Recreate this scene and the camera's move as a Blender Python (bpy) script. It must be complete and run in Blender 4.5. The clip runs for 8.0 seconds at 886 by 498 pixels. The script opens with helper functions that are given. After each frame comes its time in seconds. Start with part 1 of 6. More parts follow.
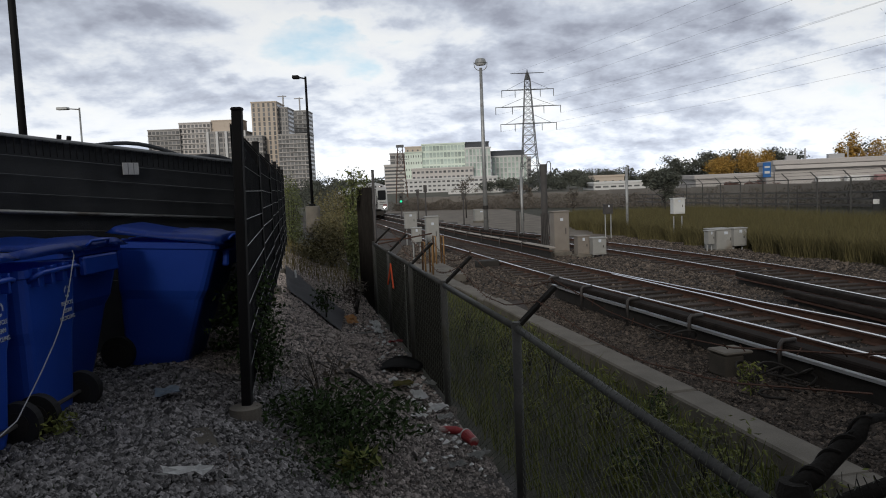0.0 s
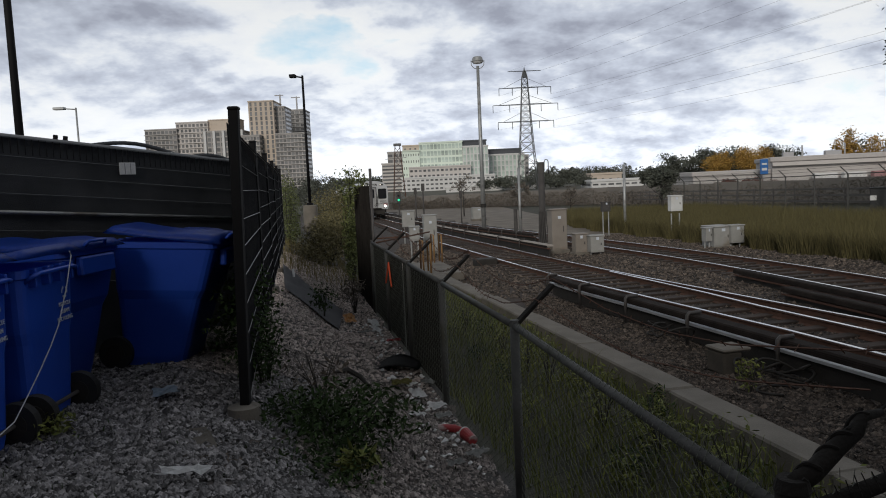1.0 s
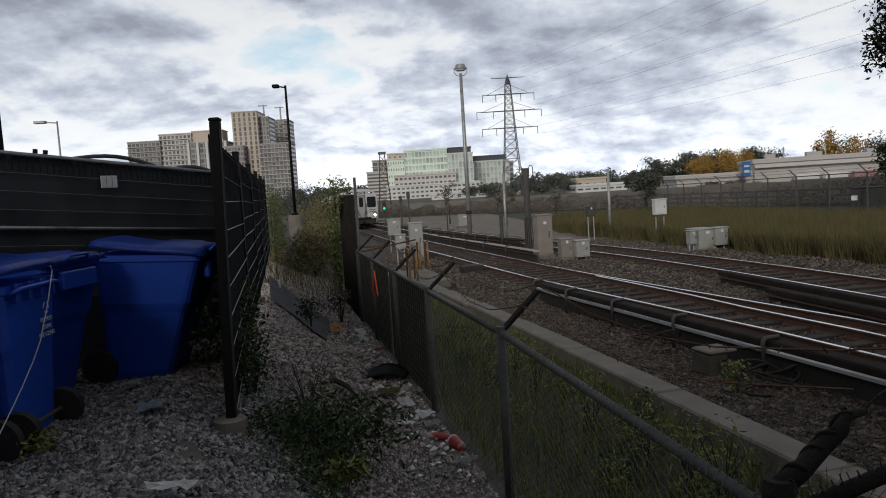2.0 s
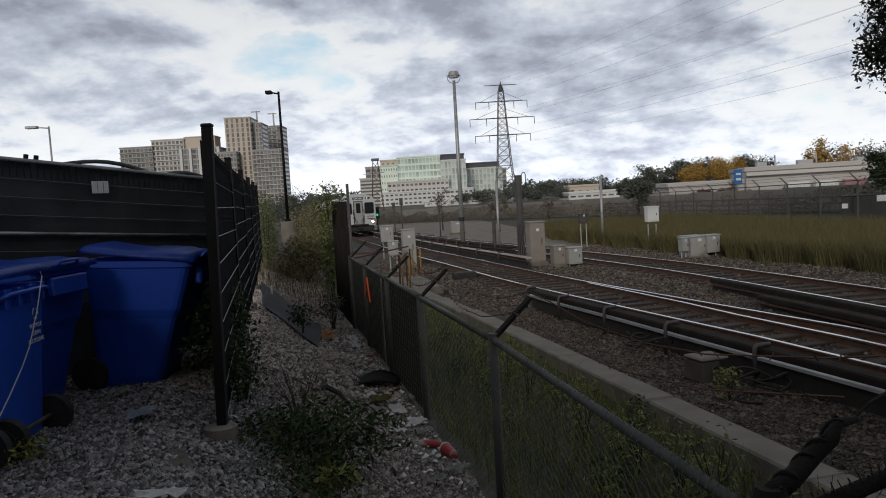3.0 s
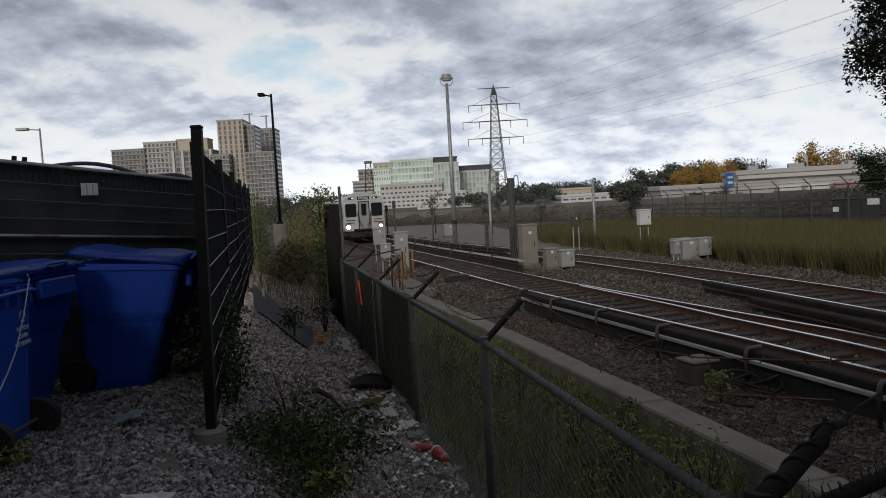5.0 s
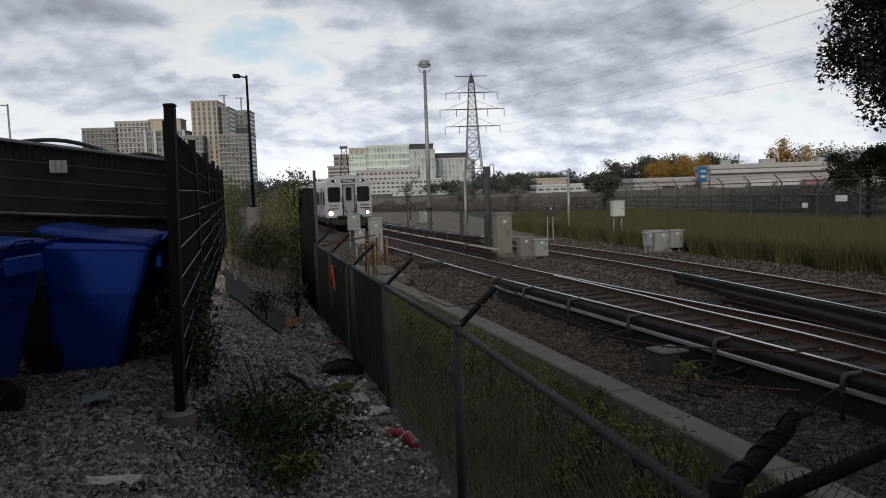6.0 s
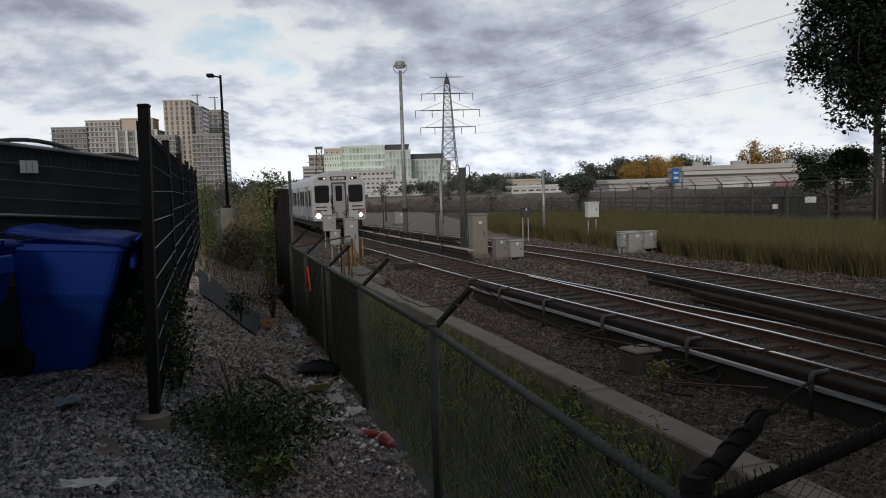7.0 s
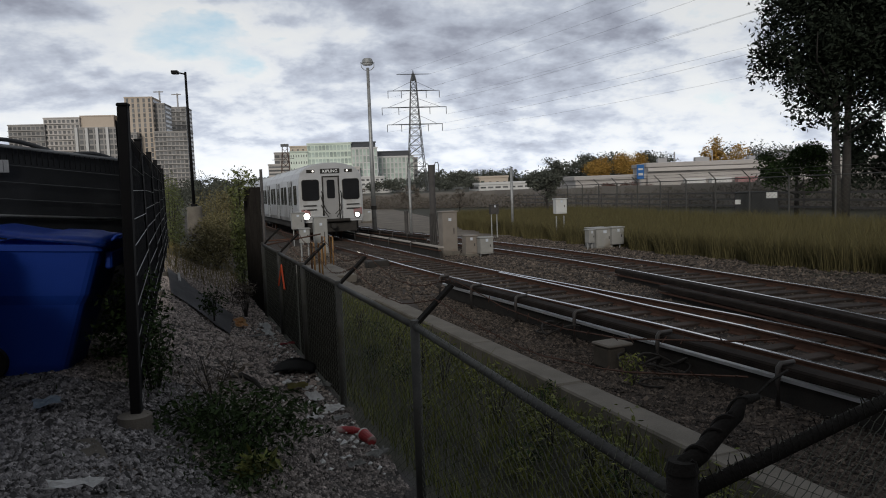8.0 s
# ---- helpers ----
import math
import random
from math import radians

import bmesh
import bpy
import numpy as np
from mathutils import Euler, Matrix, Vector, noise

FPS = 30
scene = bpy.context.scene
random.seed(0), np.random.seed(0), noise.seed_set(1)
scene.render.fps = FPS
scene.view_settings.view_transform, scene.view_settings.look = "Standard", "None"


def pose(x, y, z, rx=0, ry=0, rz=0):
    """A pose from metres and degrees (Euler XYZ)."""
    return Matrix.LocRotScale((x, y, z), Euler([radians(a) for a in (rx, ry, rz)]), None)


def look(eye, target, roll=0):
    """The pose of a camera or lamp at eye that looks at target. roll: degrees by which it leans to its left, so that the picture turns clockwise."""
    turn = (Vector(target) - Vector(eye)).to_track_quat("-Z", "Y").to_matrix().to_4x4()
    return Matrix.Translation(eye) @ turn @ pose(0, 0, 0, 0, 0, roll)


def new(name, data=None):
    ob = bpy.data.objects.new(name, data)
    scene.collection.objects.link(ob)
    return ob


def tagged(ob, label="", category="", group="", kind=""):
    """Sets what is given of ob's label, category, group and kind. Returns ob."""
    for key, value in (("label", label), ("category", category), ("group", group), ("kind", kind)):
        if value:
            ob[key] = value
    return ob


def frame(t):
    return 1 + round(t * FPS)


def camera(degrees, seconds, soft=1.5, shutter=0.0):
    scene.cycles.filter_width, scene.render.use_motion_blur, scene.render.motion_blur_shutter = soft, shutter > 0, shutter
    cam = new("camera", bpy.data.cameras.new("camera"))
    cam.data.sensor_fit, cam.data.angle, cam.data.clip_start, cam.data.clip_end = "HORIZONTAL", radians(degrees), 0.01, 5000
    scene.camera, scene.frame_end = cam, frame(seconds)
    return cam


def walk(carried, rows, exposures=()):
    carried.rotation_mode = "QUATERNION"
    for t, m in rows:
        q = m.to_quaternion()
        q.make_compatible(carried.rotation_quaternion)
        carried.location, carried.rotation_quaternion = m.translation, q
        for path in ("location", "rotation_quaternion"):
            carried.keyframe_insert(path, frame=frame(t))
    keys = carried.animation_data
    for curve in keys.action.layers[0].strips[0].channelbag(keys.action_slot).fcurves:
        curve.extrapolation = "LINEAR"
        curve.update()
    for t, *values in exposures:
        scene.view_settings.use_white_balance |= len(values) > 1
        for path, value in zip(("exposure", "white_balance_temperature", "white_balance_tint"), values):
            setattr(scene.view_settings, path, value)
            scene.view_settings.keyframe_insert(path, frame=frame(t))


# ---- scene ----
cam = camera(61.0, 8.0, soft=1.0)
PATH = [
    (0.0, pose(-0.000, 0.000, 2.150, 85.00, 2.30, 0.00)),
    (0.5, pose(0.003, -0.009, 2.153, 85.02, 2.58, 0.64)),
    (1.0, pose(0.002, 0.001, 2.150, 84.87, 2.57, -0.18)),
    (1.5, pose(0.008, 0.005, 2.151, 85.09, 3.28, -0.84)),
    (3.0, pose(0.018, 0.011, 2.151, 85.85, 3.36, -1.82)),
    (3.5, pose(0.018, 0.016, 2.151, 86.08, 3.41, -2.07)),
    (4.0, pose(0.025, 0.018, 2.150, 86.19, 3.56, -2.21)),
    (5.5, pose(0.031, 0.033, 2.145, 85.66, 2.71, -2.84)),
    (6.0, pose(0.028, 0.037, 2.138, 85.00, 1.93, -4.22)),
    (6.5, pose(0.029, 0.026, 2.141, 85.02, 1.72, -5.35)),
    (7.0, pose(0.023, 0.010, 2.142, 85.00, 1.81, -6.07)),
    (7.5, pose(0.019, -0.011, 2.141, 84.71, 1.24, -7.38)),
    (8.0, pose(-0.073, -0.044, 2.151, 84.70, 2.04, -8.58)),
]
walk(cam, PATH, exposures=[(0.0, 0.0), (1.5, 0.0), (3.5, -0.1), (6.0, -0.17), (8.0, -0.15)])

# ---- world and light ----
def make_world():
    w = bpy.data.worlds.new("overcast_sky")
    scene.world = w
    w.use_nodes = True
    n, l = w.node_tree.nodes, w.node_tree.links
    n.clear()
    out = n.new("ShaderNodeOutputWorld")
    bg = n.new("ShaderNodeBackground")
    sky = n.new("ShaderNodeTexSky")
    sky.sky_type = "NISHITA"
    sky.sun_disc = False
    sky.sun_elevation = radians(21)
    sky.sun_rotation = radians(194)
    tc = n.new("ShaderNodeTexCoord")
    sep = n.new("ShaderNodeSeparateXYZ")
    l.new(tc.outputs["Generated"], sep.inputs[0])

    def math_node(op, a, b=None, c=None, clamp=False):
        m = n.new("ShaderNodeMath")
        m.operation, m.use_clamp = op, clamp
        for i, v in enumerate((a, b, c)):
            if v is None:
                continue
            if isinstance(v, (int, float)):
                m.inputs[i].default_value = v
            else:
                l.new(v, m.inputs[i])
        return m.outputs[0]

    # the cloud deck: the view direction meets a flat layer, so clouds draw together toward the horizon
    up = math_node("MAXIMUM", sep.outputs[2], 0.0)
    h = math_node("ADD", up, 0.34)
    comb = n.new("ShaderNodeCombineXYZ")
    l.new(math_node("DIVIDE", sep.outputs[0], h), comb.inputs[0])
    l.new(math_node("DIVIDE", sep.outputs[1], h), comb.inputs[1])

    def fbm(scale, detail, offset, rough=0.55, dist=0.0):
        mp = n.new("ShaderNodeMapping")
        mp.inputs["Location"].default_value = offset
        l.new(comb.outputs[0], mp.inputs[0])
        t = n.new("ShaderNodeTexNoise")
        t.inputs["Scale"].default_value = scale
        t.inputs["Detail"].default_value = detail
        t.inputs["Roughness"].default_value = rough
        t.inputs["Distortion"].default_value = dist
        l.new(mp.outputs[0], t.inputs["Vector"])
        return t.outputs["Fac"]

    warp = fbm(1.9, 5, (1.3, 7.7, 0.0), 0.6)
    ahead_y = math_node("MAXIMUM", sep.outputs[1], 0.02)
    az = math_node("ADD", math_node("DIVIDE", sep.outputs[0], ahead_y), math_node("MULTIPLY_ADD", warp, 0.36, -0.18))
    el = math_node("ADD", math_node("DIVIDE", sep.outputs[2], ahead_y), math_node("MULTIPLY_ADD", small_warp(fbm), 0.12, -0.06))

    def bank(a, e, sa, se, gain):
        """One large cloud or break in the deck, soft-edged and ragged."""
        da = math_node("MULTIPLY", math_node("SUBTRACT", az, a), 1.0 / sa)
        de = math_node("MULTIPLY", math_node("SUBTRACT", el, e), 1.0 / se)
        d2 = math_node("ADD", math_node("MULTIPLY", da, da), math_node("MULTIPLY", de, de))
        return math_node("MULTIPLY", math_node("SUBTRACT", 1.0, d2, clamp=True), gain)

    def deck(off):
        big = fbm(CLOUD[0], 7, (3.1 + off[0], 1.7 + off[1], 0.0), 0.56, 0.25)
        small = fbm(CLOUD[1], 5, (8.4 + off[0], 2.2 + off[1], 0.0), 0.6, 0.1)
        return math_node("ADD", math_node("MULTIPLY", big, 0.66), math_node("MULTIPLY", small, 0.34))

    thick = deck((0.0, 0.0))
    edge = math_node("MULTIPLY", math_node("SUBTRACT", deck((-0.03, 0.06)), thick), 1.1)
    for a, e, sa, se, gain in BANKS:
        thick = math_node("ADD", thick, bank(a, e, sa, se, gain))
    lit = math_node("SUBTRACT", thick, edge)
    ramp = n.new("ShaderNodeValToRGB")
    e = ramp.color_ramp.elements
    e[0].position, e[0].color = 0.36, (0.955, 0.98, 1.0, 1)
    e[1].position, e[1].color = 0.73, (0.38, 0.41, 0.50, 1)
    for p, c in ((0.455, (0.905, 0.94, 0.985, 1)), (0.505, (0.80, 0.85, 0.93, 1)), (0.58, (0.615, 0.67, 0.78, 1))):
        k = e.new(p)
        k.color = c
    l.new(lit, ramp.inputs[0])
    # breaks of blue between the clouds
    gap = math_node("MULTIPLY", math_node("SUBTRACT", 0.39, thick), 9.0, clamp=True)
    skyc = n.new("ShaderNodeVectorMath")
    skyc.operation = "SCALE"
    skyc.inputs[3].default_value = 0.13
    l.new(sky.outputs[0], skyc.inputs[0])
    mix = n.new("ShaderNodeMix")
    mix.data_type = "RGBA"
    l.new(gap, mix.inputs[0])
    l.new(ramp.outputs[0], mix.inputs[6])
    blue = n.new("ShaderNodeMix")
    blue.data_type = "RGBA"
    blue.inputs[0].default_value = 0.35
    blue.inputs[6].default_value = (0.66, 0.87, 1.0, 1)
    l.new(skyc.outputs[0], blue.inputs[7])
    l.new(blue.outputs[2], mix.inputs[7])
    # brighter ahead and low, where the day's light comes from; unseen sky overhead and behind is dimmed to darken the
    # ground
    ahead = math_node("MULTIPLY_ADD", sep.outputs[1], 0.5, 0.5, True)
    low = math_node("SUBTRACT", 1.0, math_node("MULTIPLY", up, 1.25), clamp=True)
    lift = math_node("MULTIPLY", math_node("POWER", ahead, 1.5), math_node("POWER", low, 1.3))
    lift = math_node("MULTIPLY_ADD", lift, 0.68, 0.32)
    low2 = math_node("POWER", math_node("SUBTRACT", 1.0, math_node("MULTIPLY", math_node("ABSOLUTE", sep.outputs[2]), 6.0), clamp=True), 1.6)
    lift = math_node("ADD", lift, math_node("MULTIPLY", math_node("MULTIPLY", low2, ahead), 0.10))
    l.new(mix.outputs[2], bg.inputs[0])
    l.new(math_node("MULTIPLY", lift, SKY), bg.inputs[1])
    l.new(bg.outputs[0], out.inputs[0])


def small_warp(fbm):
    return fbm(2.6, 5, (5.1, 0.4, 0.0), 0.6)


# the large clouds and breaks ahead: bearing, height, half-widths (as slopes) and how thick
BANKS = ((-0.04, 0.255, 0.26, 0.065, 0.17), (-0.46, 0.20, 0.22, 0.10, 0.10), (-0.14, 0.172, 0.20, 0.045, -0.175), (-0.05, 0.135, 0.16, 0.05, -0.09),
         (0.09, 0.155, 0.16, 0.05, 0.10), (0.30, 0.20, 0.20, 0.06, 0.06), (0.54, 0.20, 0.10, 0.05, -0.16), (0.05, 0.06, 0.5, 0.03, 0.05), (-0.25, 0.10, 0.18, 0.03, -0.03), (-0.3, 0.06, 0.3, 0.03, 0.05), (0.3, 0.11, 0.3, 0.03, 0.05))
CLOUD = (1.5, 4.2)
SKY = 1.13
make_world()
sun_data = bpy.data.lights.new("sun", "SUN")
sun_data.energy, sun_data.angle, sun_data.color = 1.5, radians(14), (1.0, 0.94, 0.86)
sun = new("sun", sun_data)
sun.matrix_world = look((-10, -40, 16), (0, 0, 0))


# ---- materials ----
def mat(name, col, col2=None, rough=0.8, metal=0.0, scale=6.0, fine=60.0, bump=0.3, emit=0.0, wear=None, spec=0.5, per_piece=0.0):
    """A surface of two tones, mixed by broad and fine grain, with fine relief."""
    m = bpy.data.materials.new(name)
    m.use_nodes = True
    n, l = m.node_tree.nodes, m.node_tree.links
    b = n["Principled BSDF"]
    b.inputs["Roughness"].default_value = rough
    b.inputs["Metallic"].default_value = metal
    b.inputs["Specular IOR Level"].default_value = spec
    col2 = col2 or tuple(c * 0.6 for c in col)
    tc = n.new("ShaderNodeTexCoord")

    def noise_at(s, d):
        t = n.new("ShaderNodeTexNoise")
        t.inputs["Scale"].default_value = s
        t.inputs["Detail"].default_value = d
        l.new(tc.outputs["Object"], t.inputs["Vector"])
        return t.outputs["Fac"]

    a, f = noise_at(scale, 5), noise_at(fine, 3)
    add = n.new("ShaderNodeMath")
    add.operation = "MULTIPLY_ADD"
    l.new(f, add.inputs[0])
    add.inputs[1].default_value = 0.5
    l.new(a, add.inputs[2])
    rng = n.new("ShaderNodeMapRange")
    rng.inputs[1].default_value, rng.inputs[2].default_value = 0.5, 1.0
    l.new(add.outputs[0], rng.inputs[0])
    mix = n.new("ShaderNodeMix")
    mix.data_type = "RGBA"
    l.new(rng.outputs[0], mix.inputs[0])
    mix.inputs[6].default_value, mix.inputs[7].default_value = (*col, 1), (*col2, 1)
    last = mix.outputs[2]
    if wear:
        t = noise_at(scale * 0.45, 6)
        r2 = n.new("ShaderNodeMapRange")
        r2.inputs[1].default_value, r2.inputs[2].default_value = 0.55, 0.68
        l.new(t, r2.inputs[0])
        m2 = n.new("ShaderNodeMix")
        m2.data_type = "RGBA"
        l.new(r2.outputs[0], m2.inputs[0])
        l.new(last, m2.inputs[6])
        m2.inputs[7].default_value = (*wear, 1)
        last = m2.outputs[2]
    if per_piece:
        info = n.new("ShaderNodeNewGeometry")
        obi = n.new("ShaderNodeObjectInfo")
        s = n.new("ShaderNodeMath")
        s.operation = "ADD"
        l.new(info.outputs["Random Per Island"], s.inputs[0])
        l.new(obi.outputs["Random"], s.inputs[1])
        s2 = n.new("ShaderNodeMath")
        s2.operation = "FRACT"
        l.new(s.outputs[0], s2.inputs[0])
        s3 = n.new("ShaderNodeMapRange")
        s3.inputs[3].default_value, s3.inputs[4].default_value = 1 - per_piece, 1 + per_piece
        l.new(s2.outputs[0], s3.inputs[0])
        hs = n.new("ShaderNodeHueSaturation")
        l.new(s3.outputs[0], hs.inputs["Value"])
        l.new(last, hs.inputs["Color"])
        last = hs.outputs[0]
    l.new(last, b.inputs["Base Color"])
    if bump:
        bp = n.new("ShaderNodeBump")
        bp.inputs["Strength"].default_value = bump
        bp.inputs["Distance"].default_value = 0.01
        l.new(f, bp.inputs["Height"])
        l.new(bp.outputs[0], b.inputs["Normal"])
    if emit:
        b.inputs["Emission Color"].default_value = (*col, 1)
        b.inputs["Emission Strength"].default_value = emit
    return m


# gravel under the stones, darkened so the gaps between them look shaded
GRAVEL = mat("grey_gravel_dark_gaps", (0.028, 0.026, 0.025), (0.07, 0.065, 0.062), 0.9, scale=3, fine=45, bump=0.9, wear=(0.12, 0.09, 0.07))
BALLAST = mat("brown_ballast", (0.020, 0.014, 0.011), (0.056, 0.042, 0.032), 0.9, scale=1.6, fine=40, bump=0.9, wear=(0.05, 0.036, 0.028))
# warm gravel tones, also brightened in place of light missing on the bank
STONE_WARM_LIFT = mat("warm_gravel_brightened", (0.05, 0.043, 0.04), (0.39, 0.345, 0.32), 0.75, scale=16, fine=90, bump=0.3, per_piece=0.8)
STONE_TAN_LIFT = mat("tan_gravel_brightened", (0.33, 0.282, 0.256), (0.54, 0.475, 0.44), 0.85, scale=9, fine=90, bump=0.3, per_piece=0.5)
DARKSTEM = mat("dark_wrapped_pipe", (0.012, 0.011, 0.010), (0.022, 0.02, 0.018), 0.9, scale=9, fine=60, bump=0.6, spec=0.2)
BED = mat("oily_track_bed", (0.014, 0.0105, 0.0085), (0.036, 0.026, 0.020), 0.9, scale=2.2, fine=40, bump=0.9)
STONE = mat("gravel_stone", (0.026, 0.025, 0.026), (0.285, 0.273, 0.275), 0.7, scale=16, fine=90, bump=0.3, per_piece=0.9)
BSTONE = mat("ballast_stone", (0.022, 0.017, 0.0135), (0.145, 0.116, 0.094), 0.85, scale=9, fine=90, bump=0.3, per_piece=0.85)
SOIL = mat("weedy_soil", (0.02, 0.022, 0.012), (0.045, 0.042, 0.026), 0.95, scale=2, fine=30, bump=0.8)
LOT = mat("pale_path", (0.10, 0.085, 0.068), (0.22, 0.19, 0.155), 0.9, scale=0.8, fine=14, bump=0.8)
DISTANT = mat("distant_ground", (0.06, 0.065, 0.045), (0.11, 0.10, 0.08), 0.95, scale=0.05, fine=1.5)
CONC = mat("weathered_concrete", (0.125, 0.112, 0.093), (0.215, 0.195, 0.165), 0.9, scale=2.5, fine=70, bump=0.4, wear=(0.11, 0.10, 0.085))
CONC_BROWN = mat("brown_flat_stone", (0.06, 0.052, 0.042), (0.10, 0.088, 0.072), 0.9, scale=4, fine=60)
RUST = mat("rusty_steel", (0.075, 0.036, 0.024), (0.125, 0.066, 0.044), 0.85, 0.2, scale=7, fine=80, bump=0.4)
RAILTOP = mat("polished_rail", (0.62, 0.62, 0.64), (0.5, 0.5, 0.52), 0.22, 1.0, scale=3, fine=50, bump=0.05)
TIMBER = mat("creosoted_timber", (0.022, 0.015, 0.012), (0.05, 0.036, 0.028), 0.9, scale=5, fine=50, bump=0.6, per_piece=0.3)
COVER = mat("third_rail_cover_board", (0.014, 0.011, 0.010), (0.034, 0.027, 0.023), 0.95, scale=4, fine=60, bump=0.3, spec=0.15)
COVER_PALE = mat("weathered_cover_board", (0.28, 0.25, 0.22), (0.38, 0.35, 0.32), 0.8, scale=4, fine=60, bump=0.3)
WHITE_STRIP = mat("pale_conductor_rail", (0.72, 0.74, 0.78), (0.55, 0.57, 0.6), 0.35, 0.6, scale=3, fine=40, bump=0.05)
BRACKET = mat("galvanised_bracket", (0.07, 0.064, 0.062), (0.12, 0.112, 0.108), 0.6, 0.4, scale=8, fine=70)
GALV = mat("galvanised_steel", (0.30, 0.31, 0.31), (0.42, 0.43, 0.43), 0.5, 0.5, scale=5, fine=60, bump=0.1, wear=(0.2, 0.18, 0.16))
OLDPIPE = mat("weathered_fence_pipe", (0.06, 0.062, 0.06), (0.105, 0.105, 0.10), 0.7, 0.3, scale=6, fine=60, bump=0.3, wear=(0.06, 0.06, 0.045))
WIRE = mat("dull_chain_link_wire", (0.075, 0.083, 0.066), (0.135, 0.14, 0.115), 0.7, 0.3, scale=9, fine=60, bump=0)
BLACK = mat("black_powder_coat", (0.004, 0.004, 0.005), (0.007, 0.007, 0.008), 0.7, 0.0, scale=6, fine=80, bump=0.1, spec=0.2)
SCREEN = mat("black_wind_screen_fabric", (0.052, 0.056, 0.062), (0.095, 0.10, 0.108), 0.95, scale=2.0, fine=120, bump=0.5, spec=0.12)
DARK_SCREEN = mat("deep_black_screen_fabric", (0.010, 0.011, 0.013), (0.020, 0.021, 0.024), 0.95, scale=2.0, fine=120, bump=0.5, spec=0.12)
PALEWIRE = mat("shiny_mesh_wire", (0.15, 0.155, 0.165), (0.05, 0.052, 0.055), 0.45, 0.6, scale=12, fine=60, bump=0)
BLUE = mat("blue_cart_plastic", (0.012, 0.060, 0.40), (0.018, 0.078, 0.48), 0.38, scale=3, fine=150, bump=0.12)
TYRE = mat("black_rubber", (0.012, 0.012, 0.013), (0.022, 0.022, 0.022), 0.7, scale=8, fine=90)
INK = mat("white_print", (0.62, 0.66, 0.72), (0.5, 0.55, 0.62), 0.6, scale=20, fine=90, bump=0)
CORD = mat("white_cord", (0.55, 0.56, 0.58), (0.42, 0.43, 0.45), 0.8, scale=20, fine=90, bump=0)
CABINET = mat("grey_painted_cabinet", (0.27, 0.27, 0.255), (0.34, 0.34, 0.325), 0.55, scale=2.5, fine=50, bump=0.1, wear=(0.20, 0.175, 0.145))
CABINET_TAN = mat("tan_weathered_cabinet", (0.20, 0.175, 0.15), (0.26, 0.235, 0.205), 0.65, scale=2.5, fine=50, bump=0.1, wear=(0.2, 0.15, 0.11))
DARKPOST = mat("dark_timber_post", (0.045, 0.042, 0.042), (0.08, 0.075, 0.07), 0.8, scale=5, fine=50)
YELLOW = mat("faded_yellow_paint", (0.30, 0.17, 0.05), (0.22, 0.12, 0.06), 0.7, scale=8, fine=70, wear=(0.13, 0.07, 0.04))
ORANGE = mat("orange_spray_paint", (0.85, 0.12, 0.04), (0.7, 0.1, 0.04), 0.7, scale=20, fine=90, bump=0)
SLATE = mat("dark_rubber_mat", (0.14, 0.14, 0.155), (0.19, 0.19, 0.205), 0.75, scale=2, fine=60)
TRAIN = mat("brushed_aluminium_body", (0.50, 0.51, 0.52), (0.60, 0.61, 0.62), 0.42, 0.45, scale=1.2, fine=40, bump=0.05, wear=(0.40, 0.40, 0.40))
TRAIN_GREY = mat("grey_painted_end", (0.44, 0.45, 0.45), (0.52, 0.53, 0.53), 0.5, 0.2, scale=1.5, fine=40, bump=0.05, wear=(0.33, 0.31, 0.29))
UNDER = mat("black_underframe", (0.012, 0.011, 0.010), (0.03, 0.026, 0.022), 0.8, scale=4, fine=40)
REDP = mat("faded_red_paint", (0.36, 0.17, 0.17), (0.34, 0.22, 0.22), 0.6, scale=4, fine=50)
GLASS = mat("dark_window_glass", (0.012, 0.014, 0.016), (0.02, 0.022, 0.025), 0.08, scale=1, fine=20, bump=0)
HEADLIGHT = mat("lit_headlight", (1.0, 0.93, 0.85), (1.0, 0.93, 0.85), 0.3, emit=14.0, bump=0)
MARKER = mat("lit_marker_lamp", (1.0, 0.95, 0.85), (1.0, 0.95, 0.85), 0.3, emit=1.6, bump=0)
SIGNLIT = mat("white_sign_letters", (0.8, 0.82, 0.82), (0.8, 0.82, 0.82), 0.5, emit=0.15, bump=0)
GREENLIT = mat("lit_green_signal", (0.02, 0.6, 0.3), (0.02, 0.6, 0.3), 0.3, emit=0.9, bump=0)
LEAF = mat("dull_green_leaf", (0.022, 0.042, 0.014), (0.045, 0.070, 0.025), 0.85, scale=6, fine=60, bump=0, per_piece=0.5, spec=0.15)
LEAF_YEL = mat("yellow_green_weed", (0.18, 0.185, 0.036), (0.085, 0.115, 0.03), 0.75, scale=4, fine=40, bump=0, per_piece=0.4)
# near-black leaf colour carries the shade of a crown against bright sky
LEAF_BACKLIT = mat("backlit_maple_leaf", (0.015, 0.022, 0.016), (0.03, 0.038, 0.026), 0.85, scale=3, fine=40, bump=0, per_piece=0.5, spec=0.1)
LEAF_GOLD = mat("autumn_gold_leaf", (0.42, 0.24, 0.045), (0.30, 0.19, 0.05), 0.8, scale=0.4, fine=3, bump=0, per_piece=0.35)
# leaf tone paled, with distance haze mixed into the colour
LEAF_FAR = mat("hazed_wood_leaf", (0.07, 0.08, 0.065), (0.11, 0.115, 0.09), 0.9, scale=0.4, fine=3, bump=0, per_piece=0.35)
